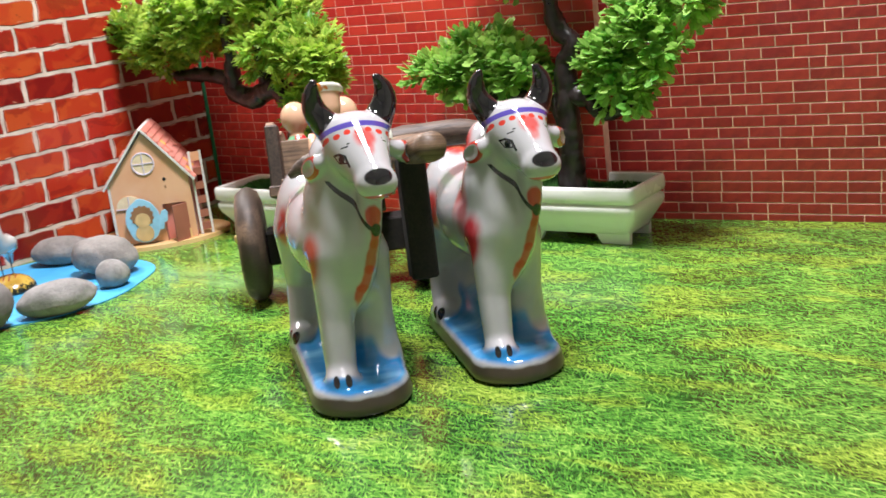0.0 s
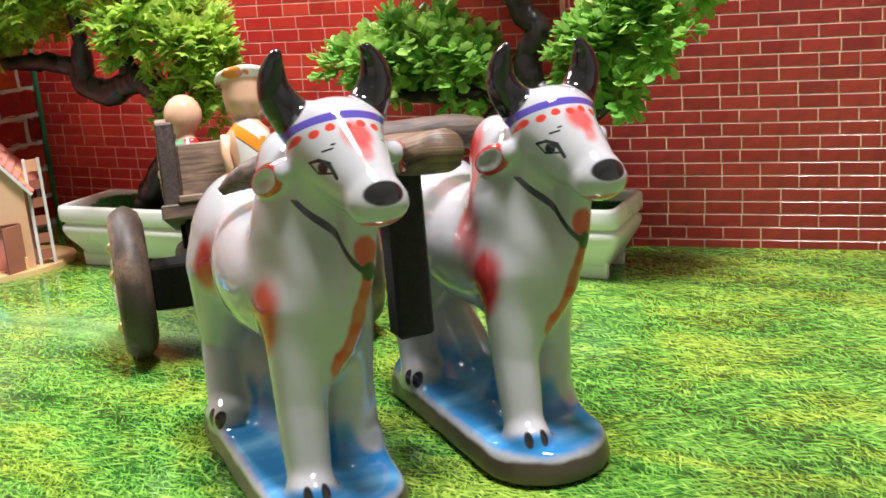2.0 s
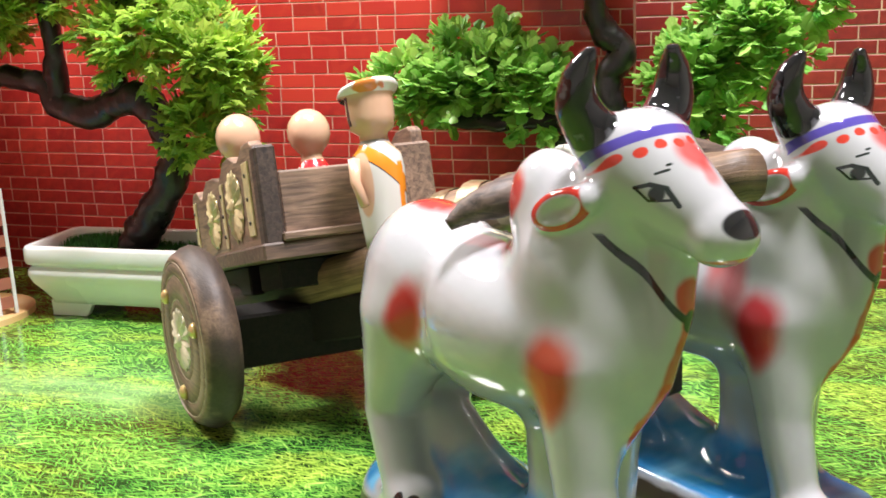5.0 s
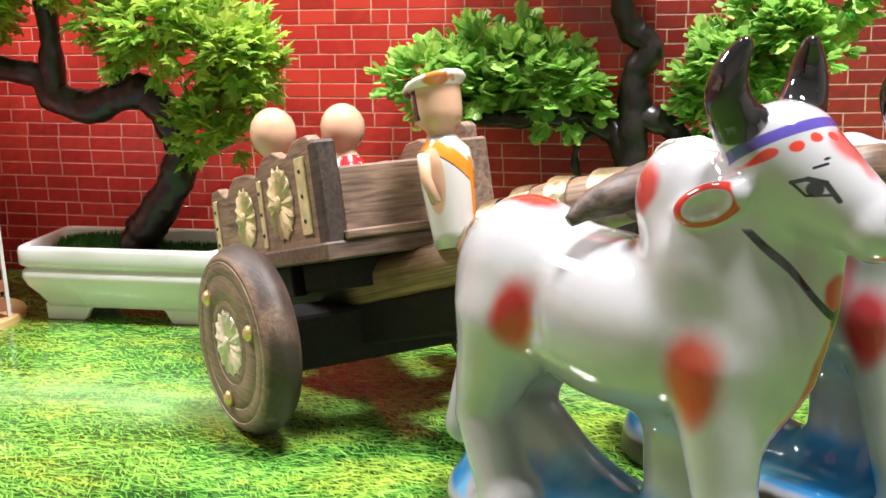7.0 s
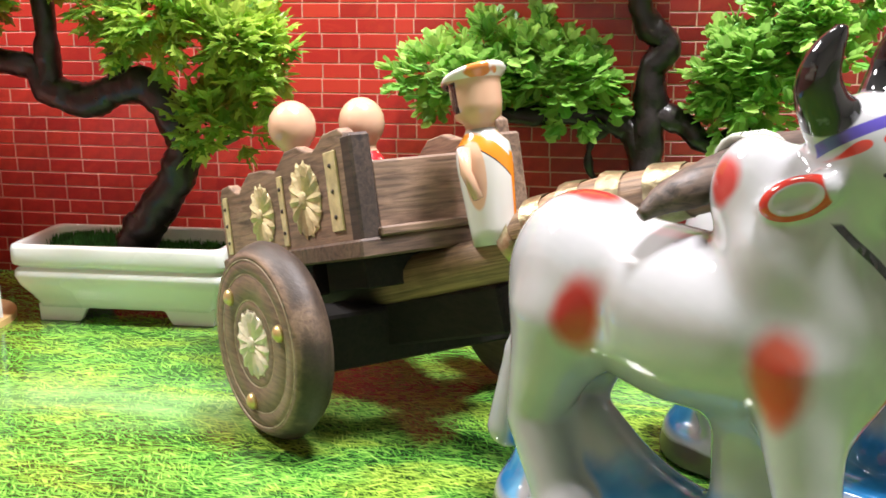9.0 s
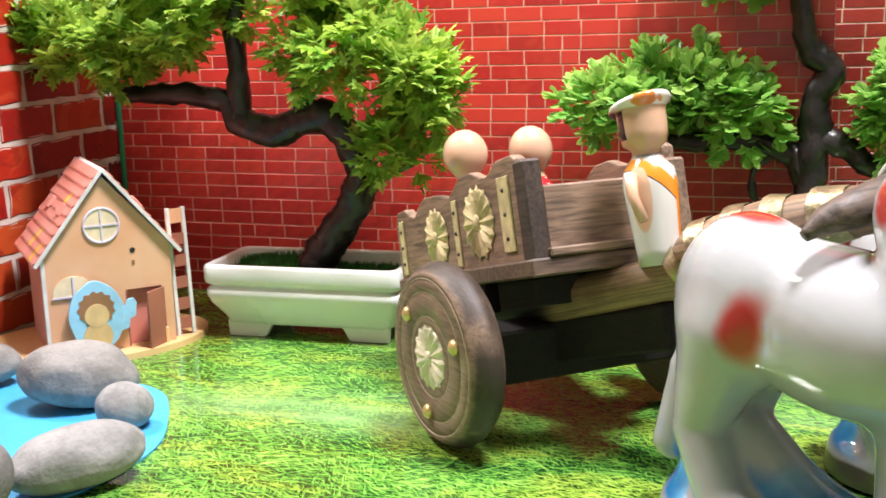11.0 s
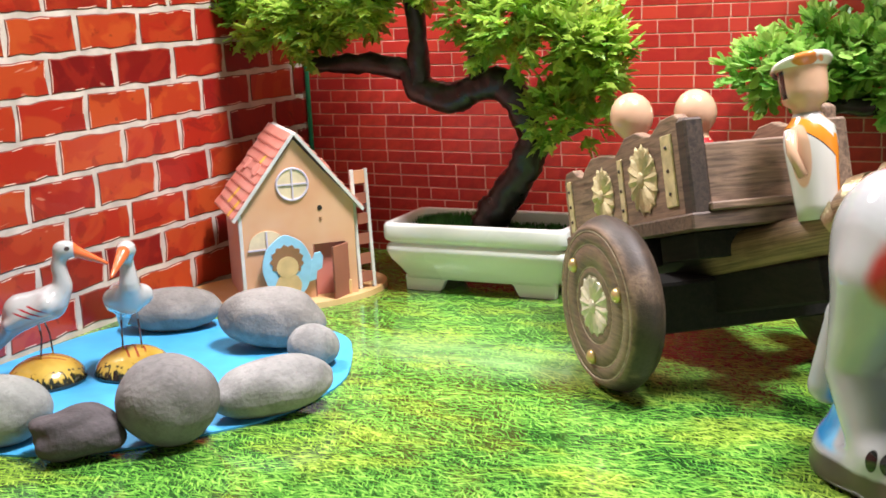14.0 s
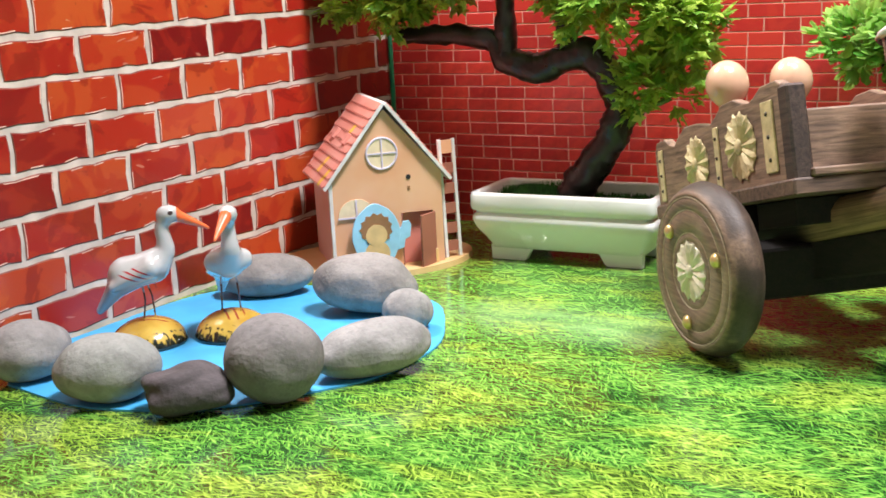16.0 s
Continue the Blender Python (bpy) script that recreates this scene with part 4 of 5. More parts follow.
def doll(name, kind, m, label):
    if kind == "driver":
        prof = [(0, 0), (0.0150, 0.0), (0.0158, 0.01), (0.0180, 0.035), (0.0192, 0.050), (0.0180, 0.060), (0.0120, 0.066), (0.0100, 0.070), (0.0105, 0.0735)]
        prof += [(0.0155, 0.0765), (0.0170, 0.084), (0.0174, 0.094), (0.0176, 0.0985), (0.0212, 0.0990), (0.0224, 0.1010), (0.0212, 0.1032), (0.014, 0.1045), (0, 0.1052)]
        bm = lathe([(r * 0.9, h) for r, h in prof], 32)
        for v in bm.verts:
            if v.co.z > 0.0985:
                v.co.z += v.co.x * 0.22
        add_tube(bm, [(0.003, -0.0175, 0.058), (0.005, -0.0195, 0.044), (0.011, -0.0180, 0.028)], [0.0042, 0.0036, 0.0032], 8)
    else:
        prof = [(0, 0), (0.013, 0.0), (0.0150, 0.012), (0.0170, 0.04), (0.0160, 0.054), (0.0110, 0.062), (0.0090, 0.065), (0.0092, 0.0680)]
        prof += [p for p in head_profile(0.0850, 0.0185) if p[1] > 0.070] + [(0, 0.1035)]
        bm = lathe([(r * 0.92, h) for r, h in prof], 32)
    ob = part(name, bm, doll_paint(name + "_" + kind, kind), smooth=True)
    ob.matrix_world = m
    return tagged(ob, label, "doll", "peg dolls on the cart")


doll("peg_doll", "driver", CART @ BED @ Matrix.Translation((0.040, 0.1165, -0.0045)) @ pose(0, 0, 0, 0, 0, 8), "painted wooden peg doll with white cap and orange sash")
doll("peg_doll", "red", CART @ BED @ Matrix.Translation((-0.1270, 0.0675, 0.0100)), "round-headed wooden peg doll in a green and red dress").data.materials[0] = doll_paint("peg_doll_green", "green")
doll("peg_doll", "red", CART @ BED @ Matrix.Translation((-0.1310, 0.1240, 0.0100)), "round-headed wooden peg doll in a red dress")

# ---------------------------------------------------------------- planters and artificial trees


def rounded(hx, hy, r, n=4):
    out = []
    for cx, cy, a0 in ((hx - r, hy - r, 0), (-hx + r, hy - r, 90), (-hx + r, -hy + r, 180), (hx - r, -hy + r, 270)):
        for k in range(n + 1):
            a = radians(a0 + 90 * k / n)
            out.append((cx + r * math.cos(a), cy + r * math.sin(a)))
    return out


def planter(m, label):
    pot = empty("planter", m)
    tagged(pot, label, "planter", "white planters")
    hx, hy = 0.0955, 0.0455
    bm = bmesh.new()
    prof = [(0.016, 0.0125), (0.0155, 0.016), (0.0105, 0.024), (0.004, 0.034), (0.0012, 0.042), (0.0015, 0.0465), (0.0035, 0.0490), (0.0050, 0.0500), (0.0035, 0.0512), (0.0008, 0.0530),
            (0.0, 0.056), (0.0, 0.0665), (0.0012, 0.0695), (0.0030, 0.0703), (0.0060, 0.0700), (0.0075, 0.0680), (0.0085, 0.054), (0.009, 0.050)]
    rings = [[bm.verts.new((x, y, z)) for x, y in rounded(hx - o, hy - o, 0.008 if o < 0.012 else 0.006)] for o, z in prof]
    for a, b in zip(rings, rings[1:]):
        for k in range(len(a)):
            bm.faces.new((a[k], a[(k + 1) % len(a)], b[(k + 1) % len(a)], b[k]))
    bm.faces.new(list(reversed(rings[0])))
    bm.faces.new(rings[-1])
    part("pot_body", bm, ceramic_white, pot, smooth=True)
    for sx in (-1, 1):
        for sy in (-1, 1):
            line = [(0.0785, 0.0), (0.0795, 0.015), (0.030, 0.0150), (0.036, 0.0105), (0.0405, 0.002), (0.043, 0.0)]
            bm = prism([(sx * x, z) for x, z in line], sy * 0.0220, sy * 0.0290, 0.0008)
            part("foot", bm, ceramic_white, pot)
    return pot


LEAF_JAGGED = ((0.0, 0.06, 0), (0.22, 0.13, -0.02), (0.36, 0.40, -0.08), (0.48, 0.16, 0.02), (0.66, 0.36, -0.05), (0.74, 0.12, 0.03), (1.0, 0.0, -0.04))
LEAF_ROUND = ((0.0, 0.05, 0), (0.24, 0.15, 0.02), (0.44, 0.36, 0.0), (0.60, 0.25, 0.02), (0.78, 0.34, -0.03), (0.92, 0.18, -0.05), (1.0, 0.0, -0.07))


def foliage(bm, centre, size, count, seed, leaf, shape):
    """Sprigs of small leaves, gathered in clumps of unequal size with gaps between them."""
    rnd = random.Random(seed)

    def within():
        while True:
            v = Vector((rnd.uniform(-1, 1), rnd.uniform(-1, 1), rnd.uniform(-1, 1)))
            if 0.05 < v.length <= 1:
                return v

    clumps = []
    for _ in range(max(6, count // 90)):
        v = within()
        clumps.append((v.normalized() * v.length ** 0.4 * rnd.uniform(0.62, 0.86), rnd.uniform(0.26, 0.46)))
    for k in range(count // 7):
        c, r = clumps[k % len(clumps)]
        v = within()
        v = v.normalized() * v.length ** 0.5
        at = Vector(centre) + Vector([(a + b * r) * h for a, b, h in zip(c, v, size)])
        out = (c * 0.5 + v * 0.8 + Vector((0, 0, 0.30)) + Vector((rnd.uniform(-0.5, 0.5), rnd.uniform(-0.5, 0.5), rnd.uniform(-0.4, 0.5)))).normalized()
        side = out.orthogonal().normalized()
        for q in range(7):
            a = 2.4 * q + rnd.random()
            tilt = 0.25 + 0.95 * (q / 7)
            d = (out * math.cos(tilt) + (Matrix.Rotation(a, 3, out) @ side) * math.sin(tilt)).normalized()
            base = at + out * (0.012 * (1 - q / 7)) + Vector((rnd.uniform(-1, 1), rnd.uniform(-1, 1), rnd.uniform(-1, 1))) * 0.002
            across = d.cross(Vector((rnd.uniform(-0.5, 0.5), rnd.uniform(-0.5, 0.5), 1))).normalized()
            nrm = across.cross(d).normalized()
            ln = leaf * rnd.uniform(0.65, 1.2)
            curl = rnd.uniform(0.02, 0.10)
            mid = [bm.verts.new(base + d * ln * f - nrm * ln * (curl if 0 < f < 1 else 0)) for f in (0.0, 0.5, 1.0)]
            for sg in (-1, 1):
                rim = [bm.verts.new(base + d * ln * f + across * sg * ln * w + nrm * ln * h) for f, w, h in shape[:-1]]
                loop = [mid[0]] + rim + [mid[2], mid[1]]
                bm.faces.new(loop if sg > 0 else loop[::-1])


planter_one = planter(pose(-0.002, -0.0665, 0, rz=2.5), "white rectangular planter with moulded rim and short feet")
planter_two = planter(pose(0.426, 0.020, 0, rz=4), "white rectangular planter standing behind the oxen")
moss = plain("moss_fibre", (0.045, 0.17, 0.03), 0.95, grain=120, amount=0.5, bump=0.9)


def moss_bed(m, seed):
    bm = bmesh.new()
    rnd = random.Random(seed)
    add_box(bm, (-0.086, -0.036, 0.0505), (0.086, 0.036, 0.056), bevel=0.002)
    for _ in range(3500):
        x, y = rnd.uniform(-0.084, 0.084), rnd.uniform(-0.034, 0.034)
        h = 0.060 + 0.006 * max(0, noise.noise(Vector((x * 30, y * 30, seed))) + 0.3) + 0.011 * math.exp(-(((x + 0.035) / 0.035) ** 2))
        a = rnd.uniform(0, 6.3)
        dx, dy = 0.0012 * math.cos(a), 0.0012 * math.sin(a)
        lx, ly = rnd.uniform(-0.002, 0.002), rnd.uniform(-0.002, 0.002)
        bm.faces.new([bm.verts.new((x - dx, y - dy, 0.0555)), bm.verts.new((x + dx, y + dy, 0.0555)), bm.verts.new((x + lx, y + ly, h))])
    ob = part("moss_bed", bm, moss)
    ob.matrix_world = m
    return tagged(ob, "dark green artificial moss filling a planter", "moss", kind="stuff")


moss_bed(pose(-0.002, -0.0665, 0, rz=2.5), 1)
moss_bed(pose(0.426, 0.020, 0, rz=4), 2)


def limbs(bm, chains, seed):
    for k, (pts, rad) in enumerate(chains):
        p, r = smooth_path(pts, rad, 9)
        add_tube(bm, p, [q * 1.12 for q in r], 16, wobble=0.14, seed=seed + k)
    bm.normal_update()
    for v in bm.verts:
        v.co += v.normal * (0.0034 * noise.noise(v.co * 55) + 0.0016 * noise.noise(v.co * 130))


tree = empty("artificial_tree", pose(0, 0, 0))
tagged(tree, "artificial bonsai with black crooked trunk and bright lobed leaves", "tree")
Y = -0.062
bm = bmesh.new()
limbs(bm, [
    ([(-0.006, Y, 0.052), (0.002, Y, 0.072), (0.018, Y, 0.094), (0.040, Y, 0.125), (0.045, Y, 0.150), (0.036, Y, 0.180), (0.016, Y, 0.200), (-0.012, Y, 0.196), (-0.042, Y, 0.187), (-0.072, Y, 0.197), (-0.092, Y, 0.215), (-0.142, Y, 0.222), (-0.200, Y, 0.221)],
     [0.018, 0.0165, 0.0145, 0.0135, 0.0125, 0.0135, 0.0135, 0.013, 0.012, 0.0115, 0.0105, 0.009, 0.006]),
    ([(-0.075, Y, 0.200), (-0.072, Y, 0.235), (-0.076, Y, 0.275), (-0.066, Y, 0.32)], [0.011, 0.009, 0.0085, 0.005]),
    ([(-0.008, Y, 0.198), (-0.010, Y, 0.235), (-0.006, Y, 0.275), (0.01, Y, 0.31)], [0.010, 0.0085, 0.0075, 0.005]),
], 11)
part("trunk", bm, bark_black, tree, "glossy black crooked trunk", smooth=True)
bm = bmesh.new()
limbs(bm, [([(0.050, Y, 0.128), (0.075, Y - 0.008, 0.150), (0.100, Y - 0.012, 0.160)], [0.0022, 0.0018, 0.0012]),
           ([(0.050, Y, 0.140), (0.060, Y - 0.006, 0.175), (0.058, Y - 0.01, 0.21)], [0.0024, 0.002, 0.0015])], 21)
part("twig", bm, bark_green, tree, smooth=True)
bm = bmesh.new()
for k, (c, s, n) in enumerate((
    ((-0.235, Y, 0.272), (0.070, 0.055, 0.040), 1500), ((-0.170, Y, 0.285), (0.070, 0.060, 0.050), 1500), ((-0.105, Y - 0.01, 0.300), (0.060, 0.055, 0.045), 900),
    ((-0.120, Y, 0.345), (0.11, 0.06, 0.045), 1300), ((0.045, Y - 0.005, 0.270), (0.065, 0.060, 0.052), 1500), ((0.095, Y - 0.01, 0.235), (0.045, 0.045, 0.045), 900),
    ((0.0, Y, 0.325), (0.09, 0.06, 0.05), 1200), ((0.118, Y - 0.012, 0.205), (0.026, 0.026, 0.022), 300), ((0.080, Y - 0.012, 0.185), (0.024, 0.024, 0.034), 280), ((0.10, Y - 0.012, 0.165), (0.022, 0.016, 0.012), 110))):
    foliage(bm, c, s, int(n * 0.70), 31 + k, 0.0200, LEAF_JAGGED)
part("crown", bm, leaf_bright, tree)

tree = empty("artificial_tree", pose(0, 0, 0))
tagged(tree, "artificial bonsai with black trunk and pads of round leaves", "tree")
Y = 0.006
bm = bmesh.new()
limbs(bm, [
    ([(0.428, Y, 0.052), (0.430, Y, 0.10), (0.431, Y, 0.135), (0.433, Y, 0.180), (0.434, Y, 0.212), (0.445, Y, 0.234), (0.428, Y, 0.252), (0.420, Y, 0.285), (0.418, Y, 0.36)], [0.016, 0.014, 0.0125, 0.012, 0.0105, 0.010, 0.0098, 0.009, 0.007]),
    ([(0.431, Y, 0.128), (0.418, Y, 0.158), (0.400, Y, 0.170), (0.366, Y, 0.174), (0.312, Y, 0.172), (0.27, Y, 0.18)], [0.010, 0.0095, 0.009, 0.0075, 0.006, 0.004]),
    ([(0.433, Y, 0.178), (0.462, Y, 0.168), (0.482, Y, 0.152), (0.515, Y, 0.165)], [0.010, 0.009, 0.008, 0.005]),
    ([(0.405, Y, 0.168), (0.385, Y, 0.150), (0.384, Y, 0.128), (0.394, Y, 0.110)], [0.004, 0.0035, 0.003, 0.0025]),
    ([(0.420, Y, 0.30), (0.38, Y, 0.306), (0.32, Y, 0.31)], [0.007, 0.006, 0.004]),
], 41)
part("trunk", bm, bark_black, tree, "glossy black forked trunk", smooth=True)
bm = bmesh.new()
for k, (c, s, n) in enumerate((
    ((0.255, Y, 0.205), (0.062, 0.048, 0.026), 1300), ((0.325, Y, 0.212), (0.068, 0.050, 0.032), 1500), ((0.375, Y, 0.195), (0.036, 0.04, 0.022), 600),
    ((0.520, Y, 0.207), (0.044, 0.046, 0.040), 1200), ((0.550, Y, 0.235), (0.050, 0.048, 0.042), 1200), ((0.575, Y, 0.275), (0.038, 0.04, 0.032), 600), ((0.503, Y, 0.174), (0.020, 0.03, 0.016), 240),
    ((0.35, Y, 0.322), (0.085, 0.05, 0.030), 1100), ((0.43, Y, 0.370), (0.09, 0.05, 0.03), 800))):
    foliage(bm, c, s, int(n * 0.74), 61 + k, 0.0165, LEAF_ROUND)
part("crown", bm, leaf_round, tree)
# ---------------------------------------------------------------- card house
HOUSE = pose(-0.147, -0.1804, 0.006, rz=46.2)  # x along the front, y into the house
W, EAVE, APEX, DEEP = 0.054, 0.090, 0.158, 0.105


def card_paint(name, base, fade):
    s = Shader(name, 0.5, coat=0.2)
    col = s.mix(s.range(s.noise(14, 3), 0.3, 0.7), base, fade)
    s.bump(s.noise(90, 3), 0.08, 0.0005)
    return s.done(col)


house_card = card_paint("house_card", (0.64, 0.33, 0.18), (0.70, 0.43, 0.27))
side_card = card_paint("side_card", (0.62, 0.34, 0.28), (0.64, 0.46, 0.46))
roof_card = card_paint("roof_card", (0.62, 0.20, 0.15), (0.70, 0.31, 0.25))
tile_yellow = plain("tile_yellow", (0.75, 0.45, 0.04), 0.5)
door_card = card_paint("door_card", (0.26, 0.09, 0.06), (0.36, 0.13, 0.08))
pane_card = plain("pane_card", (0.72, 0.60, 0.40), 0.4)
lilac_card = plain("lilac_card", (0.60, 0.55, 0.66), 0.5)
base_card = card_paint("base_card", (0.66, 0.40, 0.15), (0.74, 0.52, 0.26))
sky_card = plain("sky_card", (0.28, 0.55, 0.74), 0.45)
tan_card = plain("tan_card", (0.60, 0.42, 0.20), 0.5)
brown_card = plain("brown_card", (0.26, 0.13, 0.06), 0.5)

house = empty("toy_house", HOUSE)
tagged(house, "orange printed card toy house with red tiled roof", "toy house")


def hpart(name, bm, material, label="", parent=house):
    return part(name, bm, material, parent, label)


hpart("front_wall", prism([(-W, 0), (0.012, 0), (0.012, 0.052), (0.044, 0.052), (0.044, 0), (W, 0), (W, EAVE), (0, APEX - 0.004), (-W, EAVE)], 0.0, 0.003), house_card)
hpart("back_wall", prism([(-W, 0), (W, 0), (W, EAVE), (0, APEX - 0.004), (-W, EAVE)], DEEP - 0.003, DEEP), side_card)
for sx in (-1, 1):
    hpart("side_wall", box((sx * W - 0.0015 - 0.0015 * sx, 0.003, 0), (sx * W + 0.0015 - 0.0015 * sx, DEEP - 0.003, EAVE - 0.002)), side_card)
    slope = math.hypot(W, APEX - EAVE)
    ang = math.degrees(math.atan2(APEX - EAVE, W))
    roof = hpart("roof_slope", box((-slope - 0.012, -0.006, 0), (0.0005, DEEP + 0.006, 0.003)), card_edge)
    roof.matrix_basis = Matrix.Translation((0, 0, APEX + 0.0005)) @ (pose(0, 0, 0) if sx < 0 else Matrix.Diagonal((-1, 1, 1, 1))) @ pose(0, 0, 0, 0, -ang, 0)
    rnd = random.Random(7)
    for r in range(10):
        for c in range(12):
            x0, y0, wide = -slope - 0.0115 + r * 0.0098, -0.0048 + c * 0.0096 - (0.0048 if r % 2 else 0.0), 0.0090
            lo, hi = max(y0, -0.005), min(y0 + wide, DEEP + 0.005)
            if hi - lo < 0.002:
                continue
            line = [(x0 + 0.0025, lo), (x0 + 0.0006, lo + (hi - lo) * 0.25), (x0, (lo + hi) / 2), (x0 + 0.0006, lo + (hi - lo) * 0.75), (x0 + 0.0025, hi), (min(x0 + 0.0108, 0.0), hi), (min(x0 + 0.0108, 0.0), lo)]
            bm = bmesh.new()
            top = [bm.verts.new((x, y, 0.0048 - (x - x0) * 0.14)) for x, y in line]
            low = [bm.verts.new((x, y, 0.0030)) for x, y in line]
            bm.faces.new(top)
            for k in range(7):
                bm.faces.new((low[k], low[(k + 1) % 7], top[(k + 1) % 7], top[k]))
            bmesh.ops.recalc_face_normals(bm, faces=bm.faces[:])
            part("roof_tile", bm, tile_yellow if (r, c) in ((0, 2), (1, 2), (2, 5), (1, 6), (6, 3)) else roof_card, roof)
    for y in (0.018, 0.072):
        part("roof_tab", box((-0.052, y, 0.003), (-0.040, y + 0.012, 0.0068), 0.0006), roof_card, roof)
win = hpart("window", lathe([(0, 0.0008), (0.0150, 0.0008), (0.0150, 0), (0, 0)], 28, Matrix.Translation((-0.004, 0.0, 0.112)) @ pose(0, 0, 0, 90, 0, 0)), pane_card)
bm = bmesh.new()
ring = [(-0.004 + 0.0150 * math.cos(2 * math.pi * k / 32), -0.0008, 0.112 + 0.0150 * math.sin(2 * math.pi * k / 32)) for k in range(33)]
add_tube(bm, ring, [0.0011] * 33, 6, cap=False)
add_box(bm, (-0.019, -0.0018, 0.1113), (0.011, -0.0006, 0.1127))
add_box(bm, (-0.0047, -0.0019, 0.097), (-0.0033, -0.0005, 0.127))
part("window_bar", bm, lilac_card, win)
half = [(-0.032 + 0.0175 * math.cos(radians(a)), 0.0545 + 0.0155 * math.sin(radians(a))) for a in range(0, 181, 15)] + [(-0.0495, 0.052), (-0.0145, 0.052)]
win = hpart("window", prism(half, -0.0010, 0.0), pane_card)
bm = bmesh.new()
add_box(bm, (-0.0505, -0.0020, 0.0515), (-0.0135, -0.0008, 0.0530))
add_box(bm, (-0.0328, -0.0021, 0.052), (-0.0313, -0.0009, 0.0695))
part("window_bar", bm, lilac_card, win)
hpart("corner_strip", box((-W - 0.0036, -0.0012, 0.0), (-W - 0.0002, 0.0022, EAVE - 0.003), 0.0004), card_edge, "grey raw card edge")
hpart("keyhole", lathe([(0, 0.0006), (0.0024, 0.0006), (0.0024, 0), (0, 0)], 14, Matrix.Translation((0.021, 0, 0.087)) @ pose(0, 0, 0, 90, 0, 0)), black_paint)
hpart("sign_bar", box((0.0198, -0.0008, 0.0745), (0.0222, 0.0, 0.0780)), brown_card)
hpart("door", box((0.012, 0.0, 0.0), (0.0135, 0.008, 0.052), 0.0003), door_card, "brown card door standing open")
hpart("door", box((0.0, 0.0, 0.0), (0.0240, 0.0022, 0.051), 0.0003), door_card, "brown card door leaf").matrix_basis = Matrix.Translation((0.0445, -0.001, 0)) @ pose(0, 0, 0, 0, 0, -140)
hpart("door_recess", box((0.012, 0.008, 0.0), (0.044, 0.010, 0.052)), roof_card)
hpart("step_block", box((0.0385, -0.0042, 0.0), (0.0470, -0.0012, 0.014), 0.0005), base_card)
# blank cut-out board in front of the wall
outline = []
for k in range(40):
    a = 2 * math.pi * k / 40
    r = 1 + 0.018 * math.sin(5 * a) + 0.012 * math.sin(8 * a + 1)
    outline.append((-0.016 + 0.0235 * r * math.cos(a), 0.034 + 0.031 * r * math.sin(a)))
cut = hpart("cutout_board", prism(outline, -0.0105, -0.0080, 0.0004), sky_card, "pale blue card cut-out with a brown shape")
for x, z, rx, rz, mt, y in ((-0.016, 0.041, 0.0165, 0.0160, brown_card, -0.0112), (-0.016, 0.035, 0.0105, 0.0105, tan_card, -0.0118), (-0.016, 0.017, 0.0125, 0.0120, tan_card, -0.0116)):
    shape = [(x + rx * math.cos(2 * math.pi * k / 26) * (1 + 0.02 * math.sin(5 * k)), z + rz * math.sin(2 * math.pi * k / 26)) for k in range(26)]
    if mt is brown_card:
        shape = [(x + (a - x) * (1.0 if k % 2 else 0.86), z + (b - z) * (1.0 if k % 2 else 0.86)) for k, (a, b) in enumerate(shape)]
    part("card_shape", prism(shape, y, -0.0104), mt, cut)
bm = prism([(0.004, 0.018), (0.011, 0.020), (0.0125, 0.028), (0.0175, 0.030), (0.0190, 0.042), (0.0165, 0.0465), (0.0110, 0.0455), (0.0085, 0.040), (0.005, 0.038)], -0.0103, -0.0082, 0.0004)
part("card_tail", bm, sky_card, cut)
# ladder leaning on the right side
ladder = hpart("ladder", box((-0.0092, -0.0016, 0.0), (-0.0060, 0.0016, 0.118)), card_edge, "narrow card ladder")
part("ladder_rail", box((0.0060, -0.0016, 0.0), (0.0092, 0.0016, 0.118)), card_edge, ladder)
for k, z in enumerate((0.006, 0.024, 0.044, 0.064, 0.084)):
    part("rung", box((-0.0060, -0.0012, z), (0.0060, 0.0012, z + 0.0105)), door_card, ladder)
part("rung", box((-0.0060, -0.0011, 0.104), (0.0060, 0.0011, 0.117)), house_card, ladder)
ladder.matrix_basis = Matrix.Translation((W + 0.0125, 0.012, 0.0)) @ pose(0, 0, 0, -3, 0, 12)
base = bmesh.new()
pts = [(-0.010 + 0.106 * math.cos(2 * math.pi * k / 48), 0.052 + 0.076 * math.sin(2 * math.pi * k / 48)) for k in range(48)]
low = [base.verts.new((x, y, -0.006)) for x, y in pts]
top = [base.verts.new((x, y, -0.0002)) for x, y in pts]
base.faces.new(list(reversed(low)))
base.faces.new(top)
for k in range(48):
    base.faces.new((low[k], low[(k + 1) % 48], top[(k + 1) % 48], top[k]))
hpart("base_disc", base, base_card, "round sandy card base")

# ---------------------------------------------------------------- pond
outline = [(-0.240, -0.566), (-0.160, -0.577), (-0.103, -0.565), (-0.051, -0.533), (-0.015, -0.489), (0.011, -0.441), (0.014, -0.370), (-0.014, -0.308), (-0.048, -0.264), (-0.09, -0.248),
           (-0.15, -0.246), (-0.20, -0.258), (-0.250, -0.285), (-0.272, -0.315), (-0.281, -0.36), (-0.283, -0.44), (-0.281, -0.52)]
p, _ = smooth_path([(x, y, 0) for x, y in outline + outline[:1]], [0] * (len(outline) + 1), 5)
bm = bmesh.new()
top = [bm.verts.new((v.x + 0.0012 * noise.noise(v * 60), v.y, 0.0016)) for v in p[:-1]]
